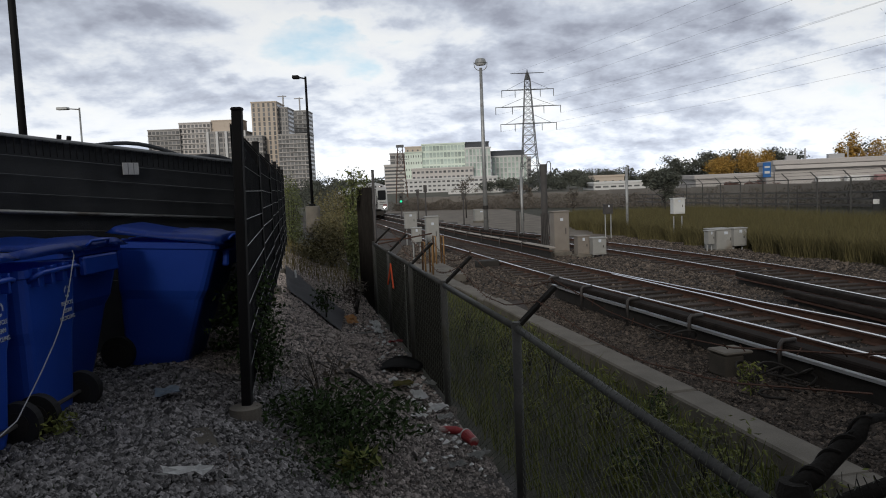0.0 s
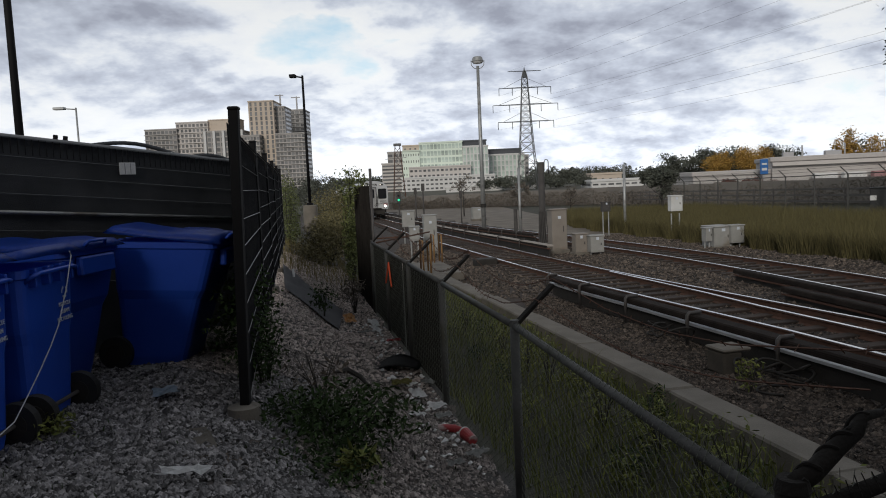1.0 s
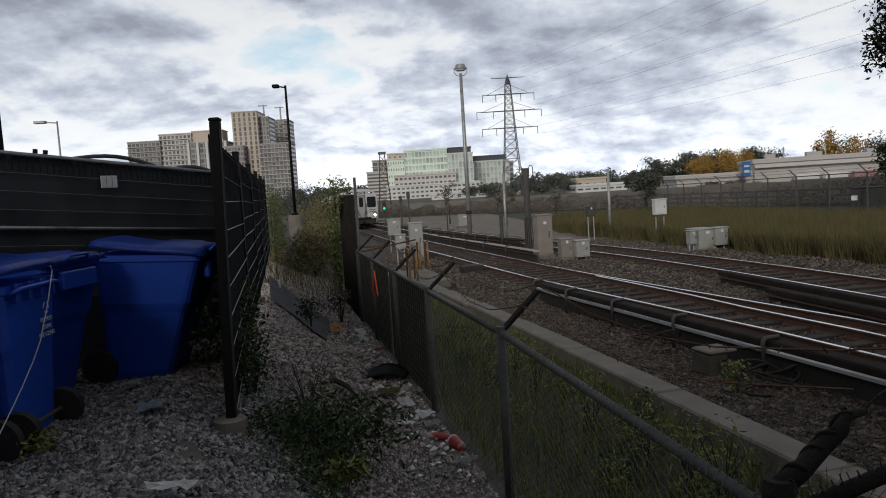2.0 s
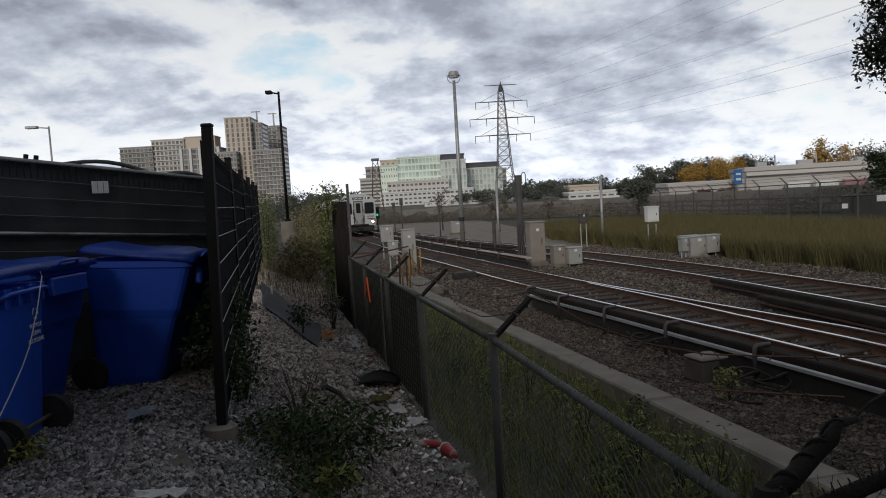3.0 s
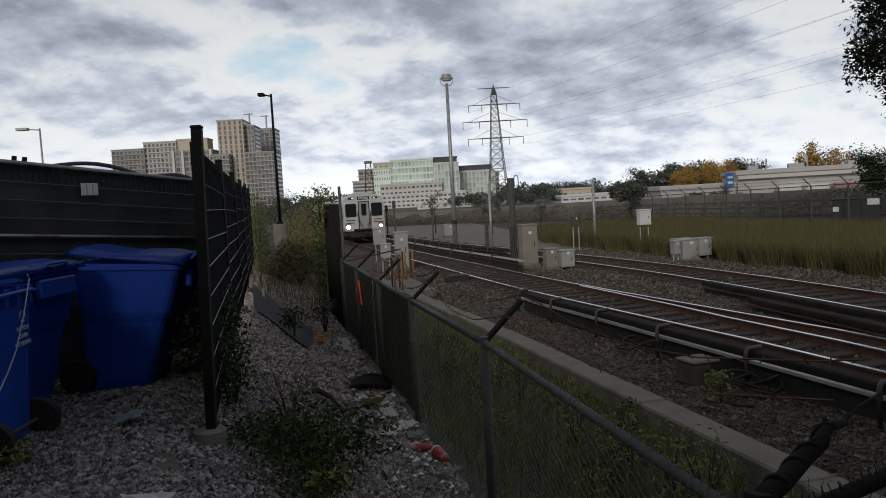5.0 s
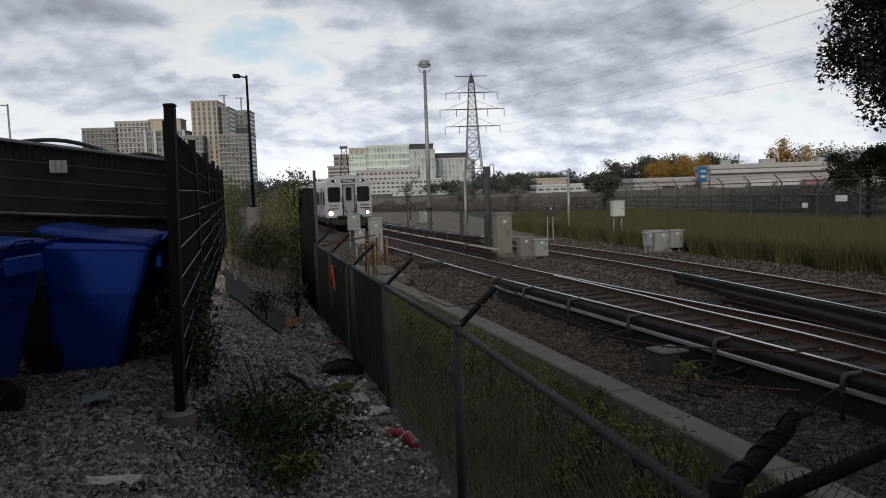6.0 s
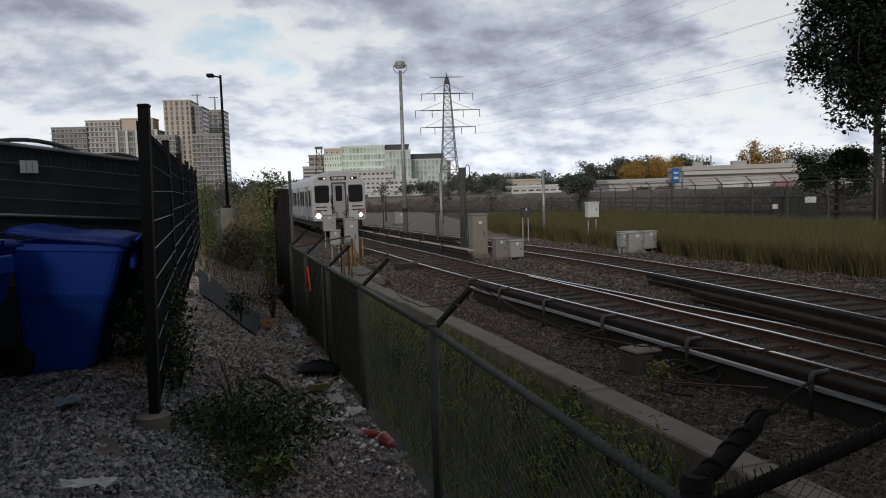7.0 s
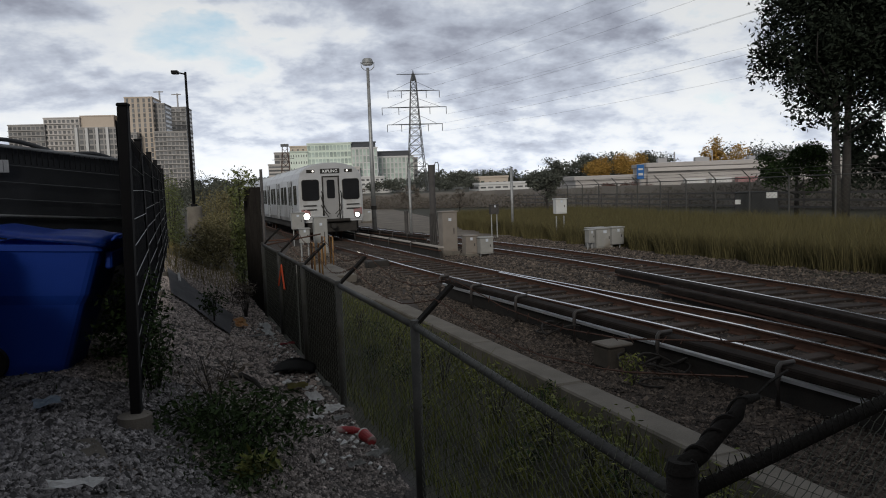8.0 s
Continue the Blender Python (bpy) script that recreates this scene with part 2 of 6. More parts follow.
LEAF_RED = mat("autumn_red_leaf", (0.13, 0.055, 0.045), (0.10, 0.06, 0.05), 0.9, scale=0.4, fine=3, bump=0, per_piece=0.35)
GRASS = mat("tall_dry_grass", (0.085, 0.075, 0.028), (0.125, 0.108, 0.045), 0.95, scale=0.6, fine=10, bump=0, per_piece=0.4)
BARK = mat("grey_bark", (0.028, 0.026, 0.024), (0.05, 0.046, 0.042), 0.9, scale=5, fine=40, bump=0.8)
BRUSH = mat("brown_brush", (0.115, 0.098, 0.08), (0.165, 0.142, 0.118), 0.95, scale=0.6, fine=8, bump=0, per_piece=0.4)


# ---- builders ----
def part(name, bm, material, parent=None, label="", smooth=False):
    me = bpy.data.meshes.new(name)
    bm.normal_update()
    bm.to_mesh(me)
    bm.free()
    for m in material if isinstance(material, (list, tuple)) else [material]:
        me.materials.append(m)
    if smooth:
        for p in me.polygons:
            p.use_smooth = True
    ob = new(name, me)
    ob.parent = parent
    if label:
        tagged(ob, label)
    return ob


def thing(name, label, category, m=None, group="", kind=""):
    ob = new(name)
    ob.empty_display_size = 0.2
    if m is not None:
        ob.matrix_basis = m
    return tagged(ob, label, category, group, kind)


def bevel(bm, w, faces=None, seg=1):
    bmesh.ops.bevel(bm, geom=list(bm.edges), offset=w, segments=seg, affect="EDGES", profile=0.5)
    return bm


def box(bm, x0, y0, z0, x1, y1, z1, m=None):
    vs = [bm.verts.new(Vector(p) if m is None else m @ Vector(p)) for p in
          ((x0, y0, z0), (x1, y0, z0), (x1, y1, z0), (x0, y1, z0), (x0, y0, z1), (x1, y0, z1), (x1, y1, z1), (x0, y1, z1))]
    for f in ((0, 3, 2, 1), (4, 5, 6, 7), (0, 1, 5, 4), (1, 2, 6, 5), (2, 3, 7, 6), (3, 0, 4, 7)):
        bm.faces.new([vs[i] for i in f])
    return bm


def block(x0, y0, z0, x1, y1, z1, w=0.01, m=None):
    return bevel(box(bmesh.new(), x0, y0, z0, x1, y1, z1, m), w)


def rod(bm, a, b, r, seg=8, r2=None):
    a, b = Vector(a), Vector(b)
    q = (b - a).to_track_quat("Z", "Y").to_matrix()
    r2 = r if r2 is None else r2
    ra, rb = [], []
    for i in range(seg):
        c, s = math.cos(2 * math.pi * i / seg), math.sin(2 * math.pi * i / seg)
        ra.append(bm.verts.new(a + q @ Vector((c * r, s * r, 0))))
        rb.append(bm.verts.new(b + q @ Vector((c * r2, s * r2, 0))))
    for i in range(seg):
        j = (i + 1) % seg
        bm.faces.new((ra[i], ra[j], rb[j], rb[i]))
    bm.faces.new(ra[::-1])
    bm.faces.new(rb)
    return bm


def tube(bm, pts, r, seg=6):
    """A bent rod through points."""
    rings = []
    pts = [Vector(p) for p in pts]
    for i, p in enumerate(pts):
        d = (pts[min(i + 1, len(pts) - 1)] - pts[max(i - 1, 0)])
        q = d.to_track_quat("Z", "Y").to_matrix()
        rr = r[i] if isinstance(r, (list, tuple)) else r
        rings.append([bm.verts.new(p + q @ Vector((math.cos(2 * math.pi * k / seg) * rr, math.sin(2 * math.pi * k / seg) * rr, 0))) for k in range(seg)])
    for a, b in zip(rings, rings[1:]):
        for k in range(seg):
            j = (k + 1) % seg
            bm.faces.new((a[k], a[j], b[j], b[k]))
    bm.faces.new(rings[0][::-1])
    bm.faces.new(rings[-1])
    return bm


def sweep(bm, pts, prof):
    """A profile of (across, up) swept along a path in plan; across is to the right of the way."""
    rings = []
    pts = [Vector(p) for p in pts]
    for i, p in enumerate(pts):
        d = pts[min(i + 1, len(pts) - 1)] - pts[max(i - 1, 0)]
        side = Vector((d.y, -d.x, 0)).normalized()
        rings.append([bm.verts.new(p + side * u + Vector((0, 0, w))) for u, w in prof])
    k = len(prof)
    for a, b in zip(rings, rings[1:]):
        for i in range(k):
            j = (i + 1) % k
            bm.faces.new((a[i], b[i], b[j], a[j]))
    bm.faces.new(rings[0])
    bm.faces.new(rings[-1][::-1])
    bmesh.ops.recalc_face_normals(bm, faces=bm.faces)
    return bm


def raw(name, verts, faces, material, parent=None, smooth=False):
    me = bpy.data.meshes.new(name)
    me.from_pydata([tuple(v) for v in verts], [], [tuple(int(i) for i in f) for f in faces])
    me.materials.append(material)
    if smooth:
        for p in me.polygons:
            p.use_smooth = True
    ob = new(name, me)
    ob.parent = parent
    return ob


def words(text, size, material, parent, m, name="lettering"):
    cu = bpy.data.curves.new("letters", "FONT")
    cu.body, cu.size, cu.extrude, cu.align_x = text, size, 0.002, "CENTER"
    tmp = new("letters", cu)
    me = bpy.data.meshes.new_from_object(tmp)
    bpy.data.objects.remove(tmp)
    me.materials.clear()
    me.materials.append(material)
    ob = new(name, me)
    ob.parent = parent
    ob.matrix_basis = m
    return ob


RNG = np.random.default_rng(7)


def leaves(centres, size, jitter=0.5, up=0.3, long=1.0):
    """Small four-cornered leaves, folded, at the given centres, turned every way."""
    c = np.asarray(centres, float)
    n = len(c)
    a = RNG.normal(size=(n, 3))
    a[:, 2] += up * np.sign(a[:, 2])
    a /= np.linalg.norm(a, axis=1)[:, None]
    b = np.cross(a, RNG.normal(size=(n, 3)))
    b /= np.linalg.norm(b, axis=1)[:, None] + 1e-9
    d = np.cross(a, b)
    s = size * (1 + jitter * (RNG.random((n, 1)) * 2 - 1))
    v = np.stack([c - b * s * long, c + d * s * 0.45 + a * s * 0.12, c + b * s * long, c - d * s * 0.45 + a * s * 0.12], 1).reshape(-1, 3)
    f = np.arange(n * 4).reshape(n, 4)
    return v, f


def clump_points(centre, radii, n, lumps=14, spread=0.36):
    """Points gathered in lumps inside an uneven outline."""
    k = RNG.normal(size=(lumps, 3))
    k /= np.linalg.norm(k, axis=1)[:, None]
    k *= RNG.random((lumps, 1)) ** 0.5
    w = RNG.integers(0, lumps, n)
    p = k[w] + RNG.normal(size=(n, 3)) * spread * (0.6 + 0.6 * RNG.random((lumps, 1))[w])
    d = np.linalg.norm(p, axis=1)
    p = p[d < 1.02 + 0.16 * np.sin(p[:, 0] * 7 + lumps) * np.cos(p[:, 1] * 6 + p[:, 2] * 8)]
    return p * np.asarray(radii) + np.asarray(centre)


def stones(name, xy, z, size, material, label, parent=None):
    """Loose broken stones lying on the ground, many in one."""
    n = len(xy)
    base = np.array([(1, 0, 0), (-1, 0, 0), (0, 1, 0), (0, -1, 0), (0, 0, 1), (0, 0, -1)], float)
    tri = np.array([(0, 2, 4), (2, 1, 4), (1, 3, 4), (3, 0, 4), (2, 0, 5), (1, 2, 5), (3, 1, 5), (0, 3, 5)])
    s = size * np.exp(RNG.normal(size=(n, 1, 1)) * 0.35)
    v = base[None] * (1 + 0.45 * (RNG.random((n, 6, 1)) - 0.5)) * np.array([1, 0.8, 0.7]) * s
    v += (RNG.random((n, 6, 3)) - 0.5) * s * 0.4
    a = RNG.random(n) * 6.283
    c, q = np.cos(a)[:, None], np.sin(a)[:, None]
    v = np.stack([v[..., 0] * c - v[..., 1] * q, v[..., 0] * q + v[..., 1] * c, v[..., 2]], -1)
    v += np.column_stack([xy, z])[:, None, :]
    f = (tri[None] + 6 * np.arange(n)[:, None, None]).reshape(-1, 3)
    ob = raw(name, v.reshape(-1, 3), f, material, parent)
    return tagged(ob, label, "stones", kind="stuff")


# ---- the lie of the land ----
def ss(t):
    t = min(1.0, max(0.0, t))
    return t * t * (3 - 2 * t)


def rail_z(y):
    return -0.2 if y < 11 else max(-2.2, -0.2 - 0.0165 * (y - 11))


def fence_x(y):
    return 1.49 - 0.213 * y


def kerb_x(y):
    return 3.62 - 0.2265 * y


def ground_z(x, y):
    s = fence_x(y) - x
    r = rail_z(y)
    t = ss((y - 24) / 40)
    if s > 0:
        up = 0.74 * ss(s / 2.4)
        z = up + 0.03 * noise.noise((x * 1.3, y * 1.3, 0)) + 0.015 * noise.noise((x * 5, y * 5, 3))
        return z * (1 - t) + (r - 0.1 + 0.8 * ss(s / 14) * (1 - ss((y - 60) / 80))) * t
    k = kerb_x(y) + 0.35 - fence_x(y)
    u = -s
    ditch = r - 0.11 - 0.04 * noise.noise((x * 2, y * 2, 0))
    if u < 0.5:
        return (1 - t) * ((1 - ss(u / 0.5)) * 0.0 + ss(u / 0.5) * ditch) + t * ditch
    if u < k:
        return ditch
    return r - 0.15 + 0.02 * noise.noise((x * 3, y * 3, 0))


def track_x(y, which):
    if which == 1:
        ys = (-8, 0, 6.2, 11.7, 14.9, 20.2, 28.7, 36.9, 48.3, 55, 65.6, 79, 95, 115, 140)
        xs = (10.6, 8.55, 6.9, 5.42, 4.63, 3.28, 1.67, -0.02, -2.08, -3.24, -5.1, -7.5, -10.5, -14.4, -19.5)
    else:
        ys = (-8, 5, 10, 14, 20, 25, 30.5, 37.5, 45, 60, 73, 95, 115, 140)
        xs = (9.9, 9.3, 8.95, 8.6, 8.0, 7.15, 5.95, 4.15, 2.35, -0.7, -3.1, -7.2, -11, -16)
    return float(np.interp(y, ys, xs) + np.interp(y - 2.5, ys, xs) + np.interp(y + 2.5, ys, xs)) / 3


def track_points(which, y0, y1, offset=0.0, dz=0.0, step=1.0):
    pts = []
    for y in np.linspace(y0, y1, max(2, int((y1 - y0) / step) + 1)):
        d = (track_x(y + 0.5, which) - track_x(y - 0.5, which))
        n = Vector((1, -d, 0)).normalized()
        pts.append((track_x(y, which) + n.x * offset, y + n.y * offset, rail_z(y) + dz))
    return pts


# ---- ground ----
def grass_edge(y):
    return float(np.interp(y, (4, 10, 19.5, 24.8, 30.4, 38.8, 42.4, 60), (15.2, 13.4, 11.44, 10.5, 9.5, 8.2, 8.0, 7.5)))


def make_ground():
    def axis(lo, hi, a, b, step):
        mid = list(np.arange(a, b + 1e-6, step))
        out, d, p = [], step, b
        while p < hi:
            d *= 1.35
            p += d
            out.append(min(p, hi))
        back, d, p = [], step, a
        while p > lo:
            d *= 1.35
            p -= d
            back.append(max(p, lo))
        return back[::-1] + mid + out

    xs, ys = axis(-2500, 2500, -4.5, 4.0, 0.13), axis(-1500, 3500, -3, 46, 0.35)
    verts = [(x, y, ground_z(x, y)) for y in ys for x in xs]
    nx = len(xs)
    faces, zone = [], []
    for j in range(len(ys) - 1):
        for i in range(nx - 1):
            faces.append((j * nx + i, j * nx + i + 1, (j + 1) * nx + i + 1, (j + 1) * nx + i))
            x, y = (xs[i] + xs[i + 1]) / 2, (ys[j] + ys[j + 1]) / 2
            s = fence_x(y) - x
            if s > 0 and y < 24:
                zone.append(0)
            elif s > 0:
                zone.append(2)
            elif x < kerb_x(y) + 0.6 and y < 24:
                zone.append(2)
            elif -7 < y < 100 and min(abs(x - track_x(y, 1)), abs(x - track_x(y, 2))) < 1.15:
                zone.append(5)
            elif -8 < y < 16 and track_x(y, 1) < x < track_x(y, 2):
                zone.append(5)
            elif y > 130 or x > 60:
                zone.append(4)
            elif x > track_x(min(max(y, -8), 135), 2) + 2.2:
                zone.append(3 if y > 34 and x < 9.5 else 2 if x > grass_edge(y) else 1)
            else:
                zone.append(1)
    ob = raw("ground", verts, faces, GRAVEL, smooth=True)
    for m in (BALLAST, SOIL, LOT, DISTANT, BED):
        ob.data.materials.append(m)
    for p, z in zip(ob.data.polygons, zone):
        p.material_index = z
    tagged(ob, "grey gravel bank, brown ballast, weedy soil and pale paths", "ground", kind="structure")


make_ground()


def scatter(n, x0, x1, y0, y1, ok):
    xy = np.column_stack([RNG.uniform(x0, x1, n), RNG.uniform(y0, y1, n)])
    xy = np.array([p for p in xy if ok(*p)])
    z = np.array([ground_z(*p) for p in xy])
    return xy, z


def off_track(x, y):
    """Few stones lie on top between the rails."""
    return min(abs(x - track_x(y, 1)), abs(x - track_x(y, 2))) > 1.2 and not (y < 15.5 and track_x(y, 1) < x < track_x(y, 2)) or random.random() < 0.22


def make_stones():
    xy, z = scatter(120000, -4.3, 1.2, 1.8, 7.6, lambda x, y: x < fence_x(y) - 0.03)
    # low and farther stones are the warm ones with light in their colour
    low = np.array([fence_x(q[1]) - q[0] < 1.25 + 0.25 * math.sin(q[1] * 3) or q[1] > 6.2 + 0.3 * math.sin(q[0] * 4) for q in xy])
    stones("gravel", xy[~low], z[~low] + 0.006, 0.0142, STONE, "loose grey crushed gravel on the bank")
    stones("gravel", xy[low], z[low] + 0.006, 0.0140, STONE_WARM_LIFT, "loose warm grey gravel beside the chain-link fence, tone raised for light")
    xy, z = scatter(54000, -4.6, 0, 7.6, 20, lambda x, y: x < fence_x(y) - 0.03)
    stones("gravel", xy, z + 0.005, 0.017, STONE_TAN_LIFT, "loose warm grey crushed gravel on the bank, tone raised for light")
    xy, z = scatter(100000, 1.6, 9, 3, 16, lambda x, y: x > kerb_x(y) + 0.85 and off_track(x, y))
    stones("ballast", xy, z + 0.006, 0.0185, BSTONE, "brown-grey crushed stone ballast between the rails")
    xy, z = scatter(15000, 9, 15.5, 5, 16, lambda x, y: x < grass_edge(y) + 0.3 and off_track(x, y))
    stones("ballast", xy, z + 0.008, 0.028, BSTONE, "grey crushed stone ballast beside the second track")
    xy, z = scatter(46000, -2, 13, 16, 36, lambda x, y: x > kerb_x(y) + 0.87 and off_track(x, y))
    stones("ballast", xy, z + 0.01, 0.034, BSTONE, "brown-grey crushed stone ballast between the rails")


make_stones()

# ---- railway ----
HEAD = [(-0.036, -0.012), (-0.036, -0.03), (-0.012, -0.042), (-0.010, -0.12), (-0.065, -0.14), (-0.065, -0.15), (0.065, -0.15), (0.065, -0.14), (0.010, -0.12), (0.012, -0.042), (0.036, -0.03), (0.036, -0.012)]
TREAD = [(-0.033, -0.012), (-0.033, -0.003), (-0.026, 0.0), (0.026, 0.0), (0.033, -0.003), (0.033, -0.012)]


def make_rail(parent, pts):
    r = part("rail", sweep(bmesh.new(), pts, HEAD), RUST, parent, "rusty brown steel rail")
    part("running_surface", sweep(bmesh.new(), pts, TREAD), RAILTOP, r, "polished bright rail head")


def make_track(which, y0, y1, label):
    t = thing("railway_track", label, "railway track", kind="structure")
    for off in (-0.76, 0.76):
        make_rail(t, track_points(which, y0, y1, off))
    tie = block(-1.25, -0.11, -0.24, 1.25, 0.11, -0.098, 0.012)
    first = part("tie", tie, TIMBER, t)
    y = y0 + 0.3
    k = 0
    while y < min(y1, 92):
        d = math.degrees(math.atan2(track_x(y + 0.5, which) - track_x(y - 0.5, which), 1))
        m = pose(track_x(y, which), y, rail_z(y) + 0.01 * random.random() - 0.012, 0, 0, -d + random.uniform(-1, 1))
        ob = first if k == 0 else new("tie", first.data)
        ob.parent = t
        ob.matrix_basis = m
        y += 0.62
        k += 1
    return t


track_one = make_track(1, -7, 120, "main railway track with rusty rails on dark timber ties")
track_two = make_track(2, -7, 120, "second railway track with bright rails on dark timber ties")


def switch_rail():
    t = thing("switch_rail", "diverging switch rail with a bright head beside the main track", "rail", kind="structure")
    pts = [(7.3, 4.0, -0.2), (6.65, 7.3, -0.2), (5.97, 10.39, -0.2), (5.71, 11.46, -0.207), (5.43, 12.84, -0.23), (5.13, 14.78, -0.262), (4.66, 17.15, -0.30), (4.25, 19.2, -0.335)]
    make_rail(t, pts)


switch_rail()


def third_rail(pts, label, pale, spacing=2.4, strip=True, offset=0.0):
    """A covered power rail: board on top, bright rail below it, hooked brackets."""
    t = thing("third_rail", label, "third rail", kind="structure")
    board = [(-0.11, 0.0), (-0.11, 0.035), (-0.09, 0.055), (0.09, 0.055), (0.11, 0.035), (0.11, 0.0)]
    part("cover_board", sweep(bmesh.new(), pts, board), COVER_PALE if pale else COVER, t)
    side = [(-0.118, -0.035), (-0.118, 0.02), (-0.112, 0.02), (-0.112, -0.035)]
    part("side_board", sweep(bmesh.new(), pts, side), COVER, t)
    rail = [(-0.105, -0.10), (-0.105, -0.065), (0.0, -0.065), (0.0, -0.10)]
    part("conductor_rail", sweep(bmesh.new(), pts, rail), WHITE_STRIP if strip else RUST, t, "bright pale conductor rail" if strip else "")
    # solid dark strip stands in for the shaded gap below the rail
    base = [(-0.04, -0.34), (-0.04, -0.10), (0.02, -0.10), (0.02, -0.34)]
    part("insulator_row", sweep(bmesh.new(), pts, base), UNDER, t)
    acc = offset
    hook = None
    for a, b in zip(pts, pts[1:]):
        a, b = Vector(a), Vector(b)
        acc += (b - a).length
        if acc >= spacing:
            acc = 0
            d = (b - a).normalized()
            m = Matrix.Translation(b) @ Matrix.Rotation(math.atan2(-d.x, d.y), 4, "Z")
            if hook is None:
                bm = tube(bmesh.new(), [(-0.16, 0, -0.36), (-0.16, 0, -0.06), (-0.155, 0, 0.05), (-0.12, 0, 0.085), (0.06, 0, 0.085)], 0.028, 8)
                hook = part("bracket", bm, BRACKET, t, smooth=True)
                hook.matrix_basis = m
            else:
                o = new("bracket", hook.data)
                o.parent, o.matrix_basis = t, m
    return t


def smooth_line(ctrl, step=0.6):
    ys = np.arange(ctrl[0][1], ctrl[-1][1], step)
    cy, cx, cz = [c[1] for c in ctrl], [c[0] for c in ctrl], [c[2] for c in ctrl]
    f = lambda q, v: (np.interp(q, cy, v) + np.interp(q - 1.2, cy, v) + np.interp(q + 1.2, cy, v)) / 3
    return [(float(f(y, cx)), float(y), float(f(y, cz))) for y in ys]


third_rail(smooth_line([(7.6, -5, 0.05), (5.9, 2, 0.05), (4.95, 5.5, 0.05), (4.29, 7.99, 0.05), (3.77, 9.79, 0.05), (3.43, 11.11, 0.05), (3.02, 12.94, 0.02), (2.42, 15.28, -0.02), (2.22, 16.2, -0.04)]),
           "dark covered third rail with bright conductor and hooked brackets", False, 1.75, True, 0.6)
third_rail(track_points(1, 25.3, 95, 1.35, 0.22), "third rail under a weathered pale plank cover", True, 3.0, False)
third_rail(track_points(2, 33, 95, -1.3, 0.2), "dark covered third rail on curved brackets", False, 1.8, False)
third_rail(track_points(2, -6, 14.5, -2.0, 0.05), "dark low cover board between the tracks", False, 30.0, False)
third_rail(track_points(2, -6, 17.5, -1.45, 0.08), "dark covered third rail beside the second track", False, 30.0, False)


def trough():
    t = thing("cable_trough", "long low weathered concrete cable trough with worn lids", "concrete kerb", kind="structure")
    k = None
    y = -4.0
    i = 0
    while y < 24:
        d = math.degrees(math.atan(0.2265))
        if k is None:
            k = part("lid", block(0.43, 0.004, -0.50, 0.78, 2.39, 0.0, 0.02), CONC, t)
            o = k
        else:
            o = new("lid", k.data)
            o.parent = t
        o.matrix_basis = pose(kerb_x(y), y, rail_z(y) + 0.05 + random.uniform(-0.008, 0.008), 0, 0, d + random.uniform(-0.4, 0.4))
        y += 2.4 * math.cos(radians(d))
        i += 1


trough()


# ---- train ----
END_GREY = mat("dull_grey_end_door", (0.27, 0.27, 0.27), (0.33, 0.33, 0.33), 0.6, scale=1.5, fine=40, bump=0.05)
def rounded(x0, z0, x1, z1, y0, y1, r):
    """An upright plate with round corners."""
    bm = bmesh.new()
    pts = []
    for cx, cz, a0 in ((x1 - r, z1 - r, 0), (x0 + r, z1 - r, 90), (x0 + r, z0 + r, 180), (x1 - r, z0 + r, 270)):
        for k in range(5):
            a = radians(a0 + 22.5 * k)
            pts.append((cx + r * math.cos(a), cz + r * math.sin(a)))
    lo = [bm.verts.new((x, y0, z)) for x, z in pts]
    hi = [bm.verts.new((x, y1, z)) for x, z in pts]
    bm.faces.new(lo)
    bm.faces.new(hi[::-1])
    for i in range(len(pts)):
        j = (i + 1) % len(pts)
        bm.faces.new((lo[j], lo[i], hi[i], hi[j]))
    return bm


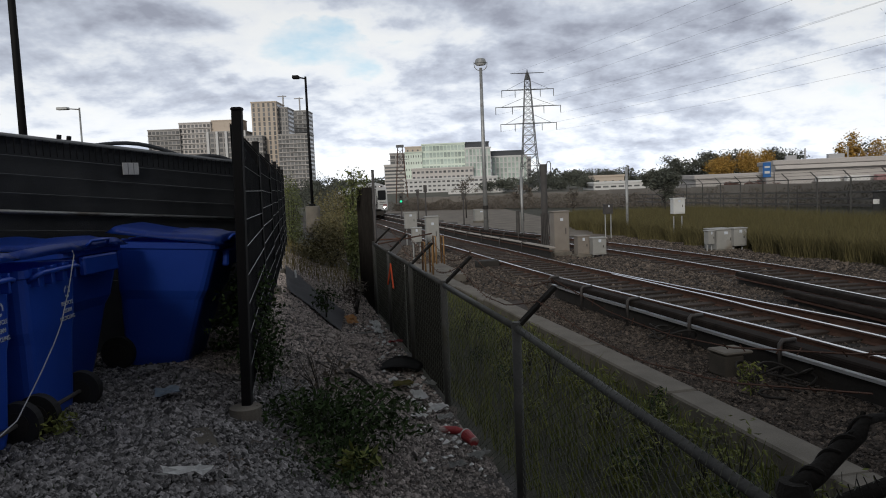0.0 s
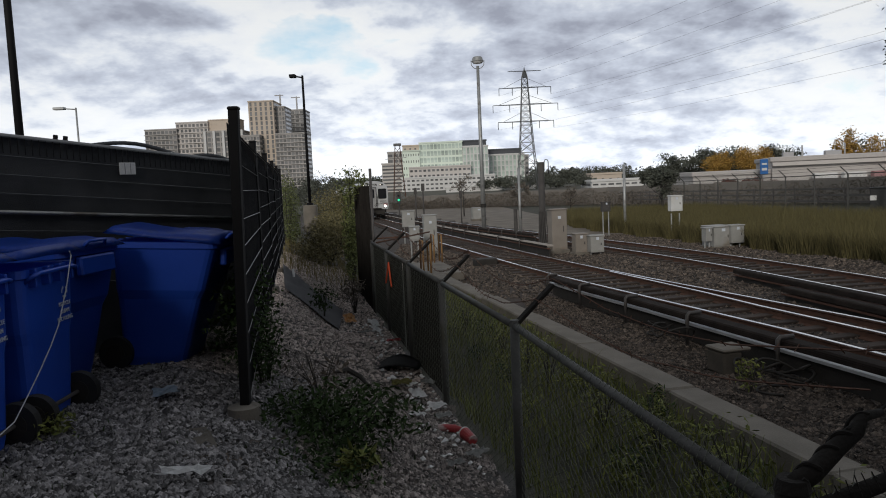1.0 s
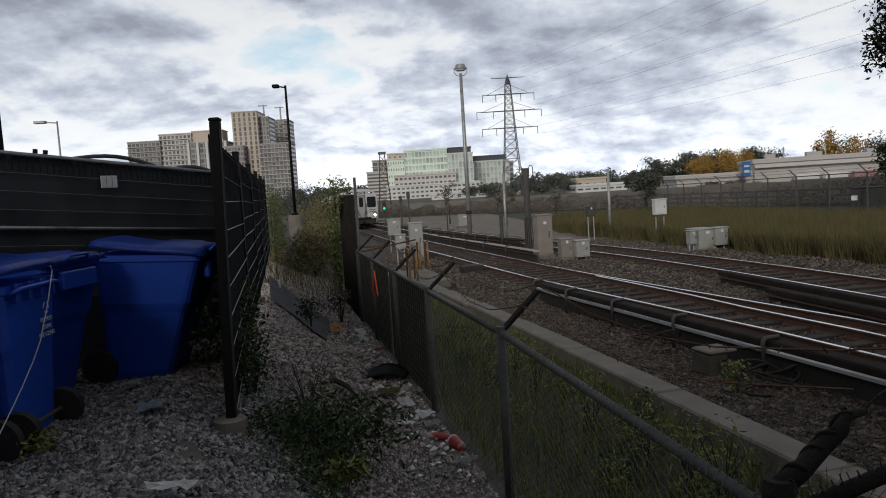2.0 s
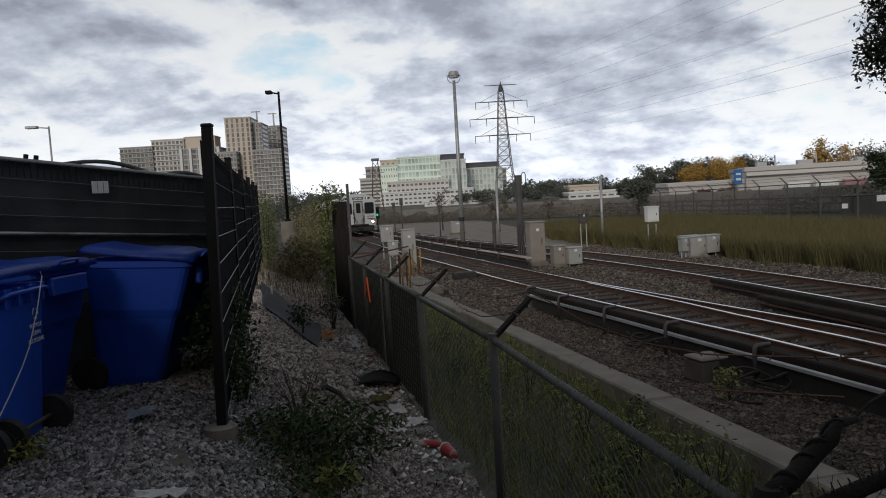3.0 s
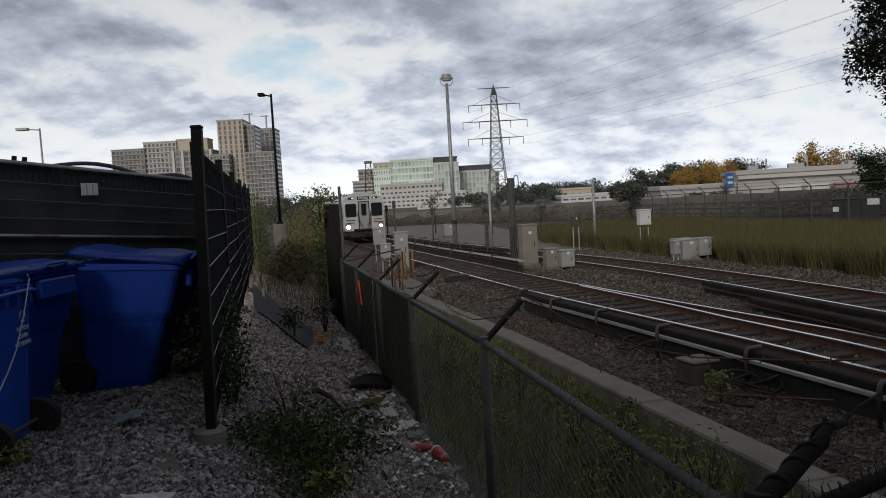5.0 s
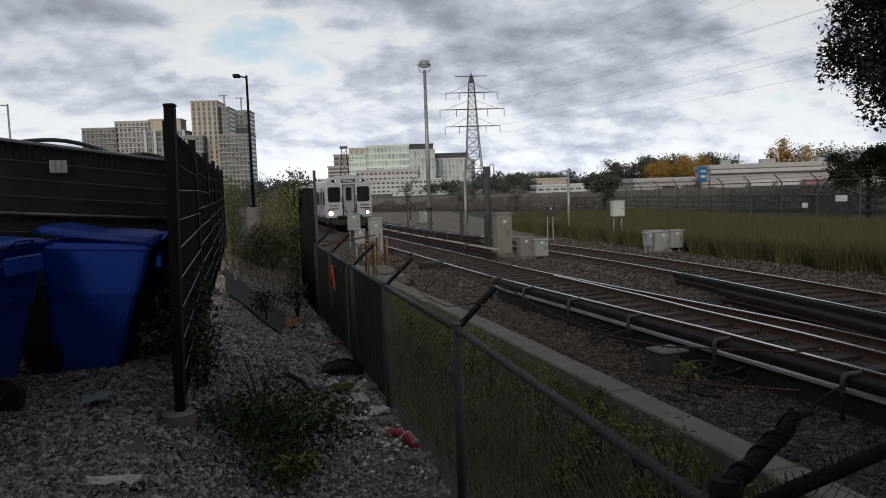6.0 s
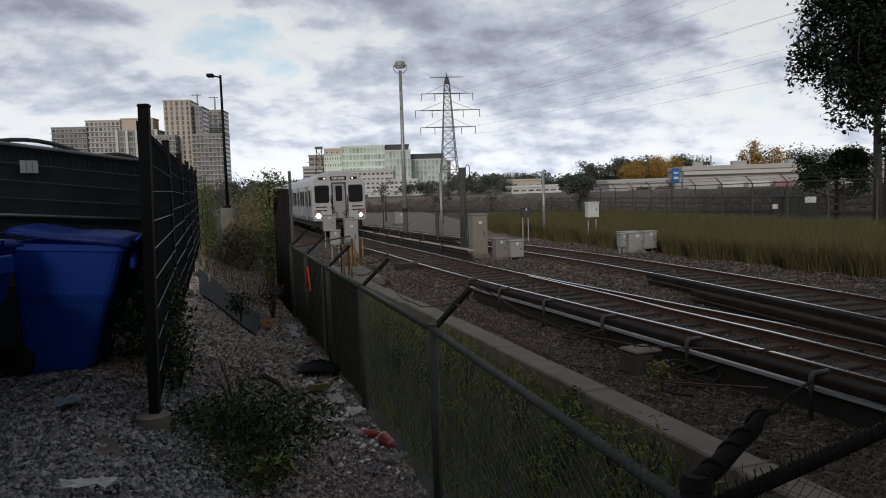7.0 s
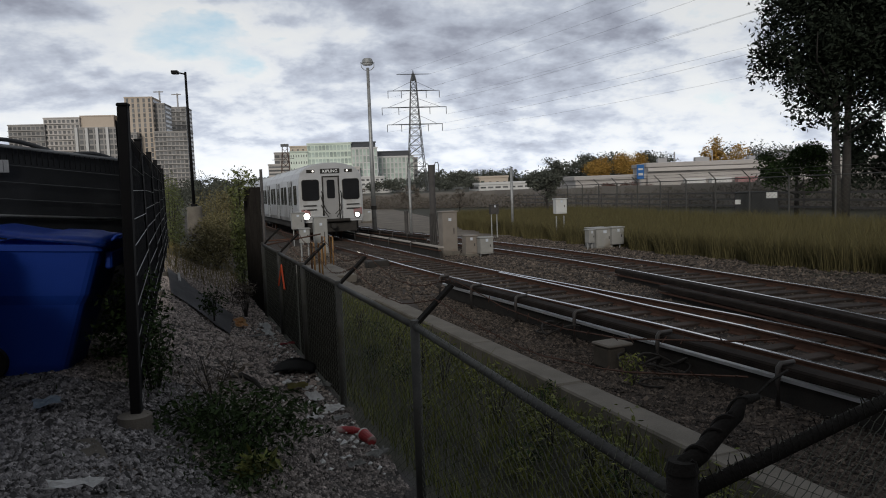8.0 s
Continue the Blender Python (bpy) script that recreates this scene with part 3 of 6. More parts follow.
def train_car(front):
    t = thing("subway_car", "silver-grey subway car with lit headlights on the main track" if front else "silver-grey subway car coupled behind the leading car", "subway car", group="cars of the train")
    half, L = 1.57, 22.6
    prof = []
    for x, z in ((-1.50, 0.92), (-1.57, 1.15), (-1.57, 2.66), (-1.53, 3.06), (-1.43, 3.33), (-1.18, 3.56), (-0.75, 3.71), (-0.3, 3.78), (0.3, 3.78), (0.75, 3.71), (1.18, 3.56), (1.43, 3.33), (1.53, 3.06), (1.57, 2.66), (1.57, 1.15), (1.50, 0.92)):
        prof.append((x, z))
    bm = bmesh.new()
    rings = []
    for y, k in ((0.0, 0.985), (0.05, 1.0), (L - 0.05, 1.0), (L, 0.985)):
        rings.append([bm.verts.new((x * k, y, 0.92 + (z - 0.92) * k)) for x, z in prof])
    for a, b in zip(rings, rings[1:]):
        for i in range(len(prof)):
            j = (i + 1) % len(prof)
            bm.faces.new((a[i], b[i], b[j], a[j]))
    bm.faces.new(rings[0])
    bm.faces.new(rings[-1][::-1])
    bmesh.ops.recalc_face_normals(bm, faces=bm.faces)
    part("body", bm, TRAIN, t, "ribbed silver aluminium body")
    # ribs low on the sides
    for side in (-1, 1):
        bm = bmesh.new()
        for k in range(9):
            z = 1.12 + k * 0.085
            box(bm, side * 1.57, 0.35, z, side * 1.588, L - 0.35, z + 0.05)
        bmesh.ops.recalc_face_normals(bm, faces=bm.faces)
        part("side_ribs", bm, TRAIN, t)
        # doors and windows
        pane = box(bmesh.new(), -0.012, -0.5, 0, 0.012, 0.5, 0.95)
        pane_me = part("window", pane, GLASS, t, "dark side window")
        pane_me.matrix_basis = pose(side * 1.578, 1.15, 1.78)
        for y in (5.1, 6.5, 10.6, 12.0, 16.1, 17.5):
            o = new("window", pane_me.data)
            o.parent, o.matrix_basis = t, pose(side * 1.578, y, 1.78)
        for y in (3.0, 8.5, 14.0, 19.5):
            d = part("door", block(-0.01, -0.62, 0.98, 0.01, 0.62, 2.95, 0.004), TRAIN_GREY, t, "sliding side door")
            d.matrix_basis = pose(side * 1.579, y, 0)
            for w in (-0.30, 0.30):
                part("door_window", box(bmesh.new(), -0.014, w - 0.2, 1.75, 0.014, w + 0.2, 2.7), GLASS, d)
            part("door_gap", box(bmesh.new(), -0.013, -0.015, 1.0, 0.013, 0.015, 2.93), UNDER, d)
            for w in (-0.66, 0.62):
                part("door_post", box(bmesh.new(), -0.016, w, 0.98, 0.016, w + 0.04, 2.98), UNDER, d)
    # underframe and bogies
    part("underframe", block(-1.35, 0.25, 0.55, 1.35, L - 0.25, 0.92, 0.03), UNDER, t)
    for y in (3.2, L - 3.2):
        b = part("bogie", block(-1.2, y - 1.5, 0.35, 1.2, y + 1.5, 0.75, 0.05), UNDER, t)
        for dy in (-1.05, 1.05):
            for sx in (-0.76, 0.76):
                part("wheel", rod(bmesh.new(), (sx - 0.06, y + dy, 0.36), (sx + 0.06, y + dy, 0.36), 0.36, 20), RUST, b)
    part("roof_vent", block(-0.5, 3, 3.74, 0.5, L - 3, 3.84, 0.04), TRAIN_GREY, t)
    if not front:
        return t
    # the front end, facing -y
    y = -0.0

    def panel(name, x0, z0, x1, z1, d, m, parent=t, w=0.02, label="", depth=0.03):
        return part(name, block(x0, -d, z0, x1, -d + depth, z1, w), m, parent, label)

    part("end_frame", block(-1.50, -0.03, 1.0, 1.50, 0.02, 2.7, 0.02), TRAIN_GREY, t)
    for s in (-1, 1):
        a, b = sorted((s * 0.60, s * 1.37))
        part("window_surround", rounded(a - 0.035, 1.965, b + 0.035, 2.985, -0.05, 0.0, 0.13), UNDER, t)
        part("windscreen", rounded(a, 2.0, b, 2.95, -0.062, 0.0, 0.10), GLASS, t, "dark cab window")
        # left disc is made wider to take in that lamp's glow
        hl = part("headlight", rod(bmesh.new(), (s * 1.24, -0.10, 1.22), (s * 1.24, -0.03, 1.22), 0.15 if s < 0 else 0.105, 20), HEADLIGHT, t, "lit round headlight")
        part("headlight_rim", rod(bmesh.new(), (s * 1.24, -0.085, 1.22), (s * 1.24, -0.02, 1.22), 0.165, 20), BRACKET, hl)
        panel("red_patch", s * 1.27 - 0.2, 1.22, s * 1.27 + 0.22, 1.56, 0.045, REDP, label="faded red headlight surround", w=0.03)
        hr = panel("grab_bar", s * 1.05 - 0.32, 1.72, s * 1.05 + 0.32, 1.76, 0.12, UNDER, w=0.008, depth=0.09)
        panel("grab_bar", s * 1.05 - 0.32, 1.52, s * 1.05 + 0.32, 1.56, 0.12, UNDER, w=0.008, depth=0.09)
        panel("marker_housing", s * 0.92 - 0.22, 3.30, s * 0.92 + 0.18, 3.46, 0.03, UNDER, w=0.02, depth=0.06)
        part("marker_lamp", rod(bmesh.new(), (s * 0.83, -0.05, 3.38), (s * 0.83, -0.02, 3.38), 0.045, 12), MARKER, t, "small lit marker lamp")
        part("safety_chain", tube(bmesh.new(), [(s * 0.5, -0.05, 2.2), (s * 0.47, -0.22, 1.9), (s * 0.3, -0.3, 1.45), (s * 0.12, -0.3, 1.3)], 0.02, 6), UNDER, t)
        part("safety_chain", tube(bmesh.new(), [(s * 0.5, -0.05, 1.75), (s * 0.42, -0.25, 1.5), (s * 0.2, -0.3, 1.15)], 0.02, 6), UNDER, t)
        part("gate_post", tube(bmesh.new(), [(s * 0.46, -0.04, 1.0), (s * 0.46, -0.2, 1.05), (s * 0.46, -0.22, 2.3), (s * 0.46, -0.04, 2.4)], 0.022, 6), UNDER, t)
    door = panel("end_door", -0.36, 1.0, 0.36, 3.08, 0.035, END_GREY, label="grey end door with a window")
    part("door_window", rounded(-0.19, 2.05, 0.19, 2.95, -0.058, -0.03, 0.07), GLASS, door)
    for s in (-1, 1):
        part("door_jamb", block(s * 0.39 - 0.03, -0.06, 1.0, s * 0.39 + 0.03, -0.02, 3.10, 0.006), UNDER, door)
    part("door_head", block(-0.42, -0.06, 3.08, 0.42, -0.02, 3.14, 0.006), UNDER, door)
    sign = panel("destination_sign", -0.47, 3.26, 0.47, 3.49, 0.03, UNDER, w=0.01, label="black destination sign with white letters", depth=0.06)
    words("KIPLING", 0.20, SIGNLIT, sign, pose(0, -0.034, 3.305, 90, 0, 0))
    part("anticlimber", block(-0.85, -0.28, 0.92, 0.85, 0.0, 1.06, 0.03), UNDER, t)
    part("coupler", rod(bmesh.new(), (0, -0.45, 0.72), (0, 0.3, 0.72), 0.13, 12), UNDER, t)
    part("pilot", block(-1.2, -0.02, 0.42, 1.2, 0.06, 0.92, 0.02), UNDER, t)
    return t


lead_car = train_car(True)
rear_car = train_car(False)


# ---- fences ----
def mesh_wires(bm, length, height, pitch, r, seg=3, tall=0.62):
    """Woven diamonds: upright zigzag wires, each hooked into the next."""
    n = int(length / pitch)
    rows = int(height / (pitch * tall))
    for i in range(n):
        x = i * pitch
        pts = []
        for j in range(rows + 1):
            pts.append((x + (pitch * 0.52 if (j + i) % 2 else -pitch * 0.52) + pitch * 0.5, (0.004 if j % 2 else -0.004), j * pitch * tall))
        tube(bm, pts, r, seg)


def chain_link_fence():
    f = thing("chain_link_fence", "low weathered chain-link fence with barbed wire arms", "fence")
    ang = math.degrees(math.atan(0.213))
    ys = [2.3, 4.9, 7.15, 9.03, 10.9, 12.64]
    top = 1.18
    pts = [(fence_x(y) + (0.07 if y < 3 else 0.0), y) for y in ys]
    for i, (x, y) in enumerate(pts):
        r = 0.053 if i == 0 else 0.032
        head = top - 0.05 if i == 0 else top
        zb = ground_z(x + 0.02, y) - 0.3
        p = part("post", rod(bmesh.new(), (x, y, zb), (x, y, head + 0.01), r, 12), DARKSTEM if i == 0 else OLDPIPE, f, smooth=True)
        part("post_cap", rod(bmesh.new(), (x, y, head), (x, y, head + 0.04), r * 1.12, 12, r * 0.9), DARKSTEM if i == 0 else OLDPIPE, p)
        if i:
            a = (x + 0.27, y + 0.08, top + 0.25)
            arm = part("barb_arm", bevel(box(bmesh.new(), -0.03, -0.012, 0, 0.03, 0.012, 0.38, look((x, y, top), a) @ pose(0, 0, 0, 180, 0, 0)), 0.004), DARKSTEM, f)
    for (x0, y0), (x1, y1) in zip(pts, pts[1:]):
        z0 = top - 0.14 if y0 < 3 else top
        part("top_rail", rod(bmesh.new(), (x0, y0, z0), (x1, y1, top), 0.024, 8), OLDPIPE, f, smooth=True)
        d = math.hypot(x1 - x0, y1 - y0)
        bm = bmesh.new()
        mesh_wires(bm, d, 1.20, 0.046 if y0 < 7 else 0.055, 0.0023)
        w = part("wire_mesh", bm, WIRE, f, "dull woven wire mesh")
        w.matrix_basis = Matrix.Translation((x0, y0, z0 - 1.18)) @ Matrix.Rotation(math.atan2(y1 - y0, x1 - x0), 4, "Z") @ Matrix.Rotation(-math.atan2(top - z0, d), 4, "Y")
    # knuckled wire ends along the top of the nearest run
    bm = bmesh.new()
    for k in range(56):
        q = (k + 0.5) / 56
        c = Vector((pts[0][0] + (pts[1][0] - pts[0][0]) * q, pts[0][1] + (pts[1][1] - pts[0][1]) * q, top - 0.14 * (1 - q) + 0.026))
        e = Vector((random.uniform(-0.008, 0.008), random.uniform(-0.008, 0.008), random.uniform(0.004, 0.016)))
        tube(bm, [c + Vector((-0.026, -0.008, -0.03)), c + e, c + Vector((0.026, 0.008, -0.03))], 0.0028, 4)
    tagged(part("twisted_wire", bm, WIRE, f), kind="stuff")
    # barbed wire from arm to arm
    for h, u in ((0.30, 0.27), (0.17, 0.15)):
        bm = bmesh.new()
        line = [(x + u, y + 0.05, top + h) for x, y in pts]
        line[0] = (line[0][0] + 0.18, line[0][1] + 0.1, line[0][2] + 0.05)
        fine = []
        for a, b in zip(line, line[1:]):
            for k in range(12):
                q = k / 12
                fine.append((a[0] + (b[0] - a[0]) * q, a[1] + (b[1] - a[1]) * q, a[2] + (b[2] - a[2]) * q - 0.16 * math.sin(math.pi * q) + random.uniform(-0.006, 0.006)))
        tube(bm, fine, 0.0038, 4)
        for a, b in zip(fine, fine[1:]):
            for k in (0.2, 0.7):
                c = Vector(a).lerp(Vector(b), k)
                e = Vector((random.uniform(-1, 1), random.uniform(-1, 1), random.uniform(-1, 1))).normalized() * 0.02
                rod(bm, c - e, c + e, 0.003, 3)
        part("barbed_wire", bm, RUST, f, "slack rusty barbed wire")
    # the return leg beyond the corner post
    x0, y0 = pts[0]
    x1, y1 = 4.6, 3.74
    part("top_rail", rod(bmesh.new(), (x0, y0, top - 0.145), (x1, y1, top + 0.20), 0.03, 10), DARKSTEM, f, smooth=True)
    bm = bmesh.new()
    mesh_wires(bm, math.hypot(x1 - x0, y1 - y0), 1.29, 0.044, 0.0026)
    w = part("wire_mesh", bm, WIRE, f, "dull woven wire mesh")
    w.matrix_basis = Matrix.Translation((x0, y0, top - 1.395)) @ Matrix.Rotation(math.atan2(y1 - y0, x1 - x0), 4, "Z") @ Matrix.Rotation(-0.09, 4, "Y")
    part("post", rod(bmesh.new(), (x1, y1, -0.5), (x1, y1, top + 0.24), 0.04, 12), OLDPIPE, f, smooth=True)
    # the corner post's barb arm, thick with old stems
    head = top - 0.05
    bm = tube(bmesh.new(), [(x0 + 0.0, y0, head + 0.01), (x0 + 0.08, y0 + 0.02, head + 0.05), (x0 + 0.17, y0 + 0.05, head + 0.115), (x0 + 0.235, y0 + 0.06, head + 0.16), (x0 + 0.265, y0 + 0.08, head + 0.20), (x0 + 0.34, y0 + 0.1, head + 0.205)], [0.036, 0.034, 0.031, 0.027, 0.02, 0.012], 9)
    part("corner_barb_arm", bm, DARKSTEM, f, "bent barb arm wrapped in old stems", smooth=True)
    bm = bmesh.new()
    turns = 40
    for ph, rr in ((0.0, 0.008), (2.6, 0.006)):
        pts = []
        for i in range(turns + 1):
            q = i / turns
            w = 0.034 - 0.012 * q
            pts.append((x0 + 0.02 + 0.26 * q, y0 + 0.09 * q + w * math.cos(q * 13 + ph), head + 0.03 + 0.18 * q ** 1.1 + w * math.sin(q * 13 + ph)))
        tube(bm, pts, rr, 5)
    tube(bm, [(x0 + 0.20, y0 + 0.05, head + 0.17), (x0 + 0.32, y0 + 0.1, head + 0.20), (x0 + 0.42, y0 + 0.16, head + 0.235), (x0 + 0.56, y0 + 0.26, head + 0.245)], 0.006, 5)
    part("dead_vine", bm, DARKSTEM, f, "dead vine twined round the arm")
    # twisted wire ends standing along the return rail
    bm = bmesh.new()
    for k in range(90):
        q = (k + 0.5) / 90
        c = Vector((x0 + (x1 - x0) * q, y0 + (y1 - y0) * q, top - 0.145 + 0.345 * q + 0.03))
        e = Vector((random.uniform(-0.012, 0.012), random.uniform(-0.012, 0.012), random.uniform(0.018, 0.04)))
        tube(bm, [c - e * 0.6, c + Vector((0.008, -0.034, -0.03)), c + e], 0.0026, 4)
    tagged(part("twisted_wire", bm, DARKSTEM, f), kind="stuff")
    # spray mark on the fabric of the far run
    m = bmesh.new()
    y = 10.6
    x = fence_x(y) - 0.03
    tube(m, [(x + 0.06, y - 0.34, 0.74), (x + 0.01, y, 1.04), (x - 0.06, y + 0.26, 0.72)], 0.012, 6)
    part("spray_mark", m, ORANGE, f, "orange spray-painted arrow mark")
    # privacy strip on the far run
    for (ya, yb) in ((7.4, 9.55), (9.65, 10.9), (11.0, 12.6)):
        bm = bmesh.new()
        xa, xb = fence_x(ya) + 0.02, fence_x(yb) + 0.02
        n = 24
        for k in range(n):
            q0, q1 = k / n, (k + 0.9) / n
            box(bm, -0.001, (yb - ya) * 1.022 * q0, 0, 0.003, (yb - ya) * 1.022 * q1, 1.12)
        s = part("privacy_slats", bm, SLAT, f, "dark faded privacy slats")
        s.matrix_basis = Matrix.Translation((xa, ya, 0.02)) @ Matrix.Rotation(math.atan(0.213), 4, "Z")


SLAT = mat("dark_faded_slat", (0.018, 0.016, 0.015), (0.034, 0.031, 0.028), 0.9, scale=4, fine=40, spec=0.1)
chain_link_fence()


def tall_panel():
    f = thing("tall_fence_panel", "tall dark privacy fence panel with a galvanised end post", "fence")
    n = 30
    bm = bmesh.new()
    for k in range(n):
        y = 12.75 + 2.5 * k / n
        box(bm, fence_x(y) - 0.01, y, -0.1, fence_x(y) + 0.012, y + 0.075, 2.13)
    part("slats", bm, SLAT, f)
    part("end_post", rod(bmesh.new(), (fence_x(12.64) + 0.03, 12.66, -0.3), (fence_x(12.64) + 0.03, 12.66, 2.42), 0.024, 12), BRACKET, f, "galvanised steel post", smooth=True)


tall_panel()


def black_fence():
    f = thing("black_panel_fence", "black welded-mesh panel fence on square steel posts along the bank", "fence")
    k = -0.19
    ys = [4.95, 8.4, 11.4, 14.5, 17.6, 20.6]
    px = lambda y: (-1.375 if y < 5 else -1.48) + k * (y - (4.95 if y < 5 else 5.36))
    for i, y in enumerate(ys):
        x = px(y)
        lean = 0.028 if i == 0 else 0.0
        bm = bmesh.new()
        g = ground_z(x, y)
        vs = box(bm, -0.032, -0.032, g - 0.1, 0.032, 0.032, 2.675, Matrix.Translation((x + (0.01 - 0.03 if i == 0 else 0), y, 0)) @ Matrix(((1, 0, lean, 0), (0, 1, 0, 0), (0, 0, 1, 0), (0, 0, 0, 1))))
        p = part("post", bevel(bm, 0.006), BLACK, f)
        cx = x + (0.055 if i == 0 else 0)
        part("post_cap", block(cx - 0.036, y - 0.036, 2.67, cx + 0.036, y + 0.036, 2.695, 0.008), BLACK, p)
        foot = part("footing", rod(bmesh.new(), (x, y - 0.05, g - 0.25), (x, y - 0.05, g + 0.08), 0.115, 20, 0.105), CONC, f, "round concrete footing")
    for y0, y1 in zip(ys, ys[1:]):
        x0, x1 = px(y0), px(y1)
        d = math.hypot(x1 - x0, y1 - y0)
        m = Matrix.Translation((x0, y0, 0)) @ Matrix.Rotation(math.atan2(y1 - y0, x1 - x0), 4, "Z")
        bm = bmesh.new()
        z = 0.75
        while z < 2.62:
            rod(bm, m @ Vector((0.03, -0.03, z)), m @ Vector((d - 0.03, -0.03, z - 0.05 * random.random())), 0.003, 4)
            z += 0.20
        tagged(part("wire_band", bm, PALEWIRE, f, "thin shiny horizontal wires"), kind="stuff")
        bm = bmesh.new()
        u = 0.06
        while u < d:
            rod(bm, m @ Vector((u, 0, 0.68)), m @ Vector((u, 0, 2.60)), 0.003, 4)
            u += 0.055
        tagged(part("wire_screen", bm, BLACK, f), kind="stuff")
        bm = bmesh.new()
        nx, nz = 26, 12
        grid = [[bm.verts.new(m @ Vector((0.03 + (d - 0.06) * a / nx, -0.012 - 0.012 * noise.noise((a * 0.5, b * 0.7, y0)), 0.70 + 1.86 * b / nz - 0.14 * (a / nx) * (b / nz)))) for a in range(nx + 1)] for b in range(nz + 1)]
        for b in range(nz):
            for a in range(nx):
                bm.faces.new((grid[b][a], grid[b][a + 1], grid[b + 1][a + 1], grid[b + 1][a]))
        bmesh.ops.solidify(bm, geom=list(bm.faces), thickness=0.003)
        part("screen_fabric", bm, DARK_SCREEN, f, "black wind-screen fabric")


black_fence()


def screen_fence():
    """Temporary panels with black fabric behind the carts."""
    a, b = Vector((-5.4, 2.79, 0)), Vector((-2.2, 8.22, 0))
    f = thing("screen_fence", "temporary steel fence covered in black wind-screen fabric", "fence")
    d = (b - a).length
    m = Matrix.Translation(a) @ Matrix.Rotation(math.atan2(b.y - a.y, b.x - a.x), 4, "Z")
    top = lambda u: 2.45 + 0.21 * (d - u) / 2.52
    n = 90
    bm = bmesh.new()
    grid = []
    for i in range(n + 1):
        u = d * i / n
        col = []
        for j in range(26):
            q = j / 25
            z = 0.55 + (top(u) - 0.55 + 0.012 * noise.noise((u * 3, 0, 0))) * 1.0 * q - 0.0
            z = 0.55 + (top(u) - 0.55) * q
            bulge = 0.02 * noise.noise((u * 1.7, z * 1.4, 0)) + 0.01 * noise.noise((u * 6, z * 2, 2))
            col.append(bm.verts.new(m @ Vector((u, -0.02 + bulge, z))))
        grid.append(col)
    for i in range(n):
        for j in range(25):
            bm.faces.new((grid[i][j], grid[i + 1][j], grid[i + 1][j + 1], grid[i][j + 1]))
    bmesh.ops.solidify(bm, geom=list(bm.faces), thickness=0.004)
    part("screen_fabric", bm, SCREEN, f, "black wrinkled wind-screen fabric", smooth=True)
    part("top_rail", tube(bmesh.new(), [m @ Vector((u, 0.0, top(u) + 0.012)) for u in (0, d / 2, d)], 0.021, 8), GALV_DARK, f, smooth=True)
    bm = tube(bmesh.new(), [m @ Vector((u, -0.055, top(u) - 0.60)) for u in (0, d / 2, d)], 0.017, 8)
    part("mid_rail", bm, GALV, f, "pale galvanised middle rail", smooth=True)
    for k in range(1, 9):
        if k == 4:
            continue
        bm = rod(bmesh.new(), m @ Vector((0, -0.045, top(0) - 0.15 * k)), m @ Vector((d, -0.045, top(d) - 0.15 * k)), 0.0042, 4)
        part("horizontal_wire", bm, PALEWIRE_DIM, f)
    bm = bmesh.new()
    u = 0.05
    while u < d:
        rod(bm, m @ Vector((u, -0.04, top(u) - 0.13)), m @ Vector((u, -0.04, top(u))), 0.004, 4)
        u += 0.06
    tagged(part("wire_screen", bm, BLACK, f), kind="stuff")
    for u in (d, d - 2.9, d - 5.7):
        part("post", rod(bmesh.new(), m @ Vector((u, 0.03, 0.3)), m @ Vector((u, 0.03, top(u) + 0.02)), 0.024, 10), BLACK, f, smooth=True)
    u = d - 1.42
    tag = part("tag", block(-0.085, -0.004, -0.055, 0.085, 0.004, 0.055, 0.002), TAG, f, "small pale plastic tag")
    tag.matrix_basis = m @ pose(u, -0.06, top(u) - 0.17)
    for c in (-0.03, 0.03):
        part("tag_groove", box(bmesh.new(), c - 0.003, -0.0055, -0.05, c + 0.003, 0.0, 0.05), SLATE, tag)
    # sagging folds hung over the top
    for u0, u1, h in ((d - 1.75, d - 0.75, 0.07), (d - 0.62, d - 0.02, 0.045), (d - 3.4, d - 2.5, 0.05)):
        pts = [m @ Vector((u0 + (u1 - u0) * q, 0.03, top(u0 + (u1 - u0) * q) + 0.01 + h * math.sin(math.pi * q))) for q in np.linspace(0, 1, 9)]
        part("fabric_fold", tube(bmesh.new(), pts, 0.02, 6), SCREEN, f, smooth=True)
    bm = bmesh.new()
    for u in (d - 2.05, d - 1.96):
        rod(bm, m @ Vector((u, 0.03, top(u) - 0.02)), m @ Vector((u + 0.015, 0.03, top(u) + 0.07)), 0.02, 8)
    part("clamp", bm, BLACK, f)


GALV_DARK = mat("dull_steel_rail", (0.16, 0.165, 0.17), (0.24, 0.245, 0.25), 0.5, 0.4, scale=5, fine=60, bump=0.1)
PALEWIRE_DIM = mat("dim_mesh_wire", (0.14, 0.145, 0.155), (0.09, 0.094, 0.10), 0.5, 0.5, scale=12, fine=60, bump=0)
TAG = mat("pale_plastic_tag", (0.40, 0.41, 0.42), (0.5, 0.51, 0.52), 0.6, scale=20, fine=80, bump=0)
screen_fence()


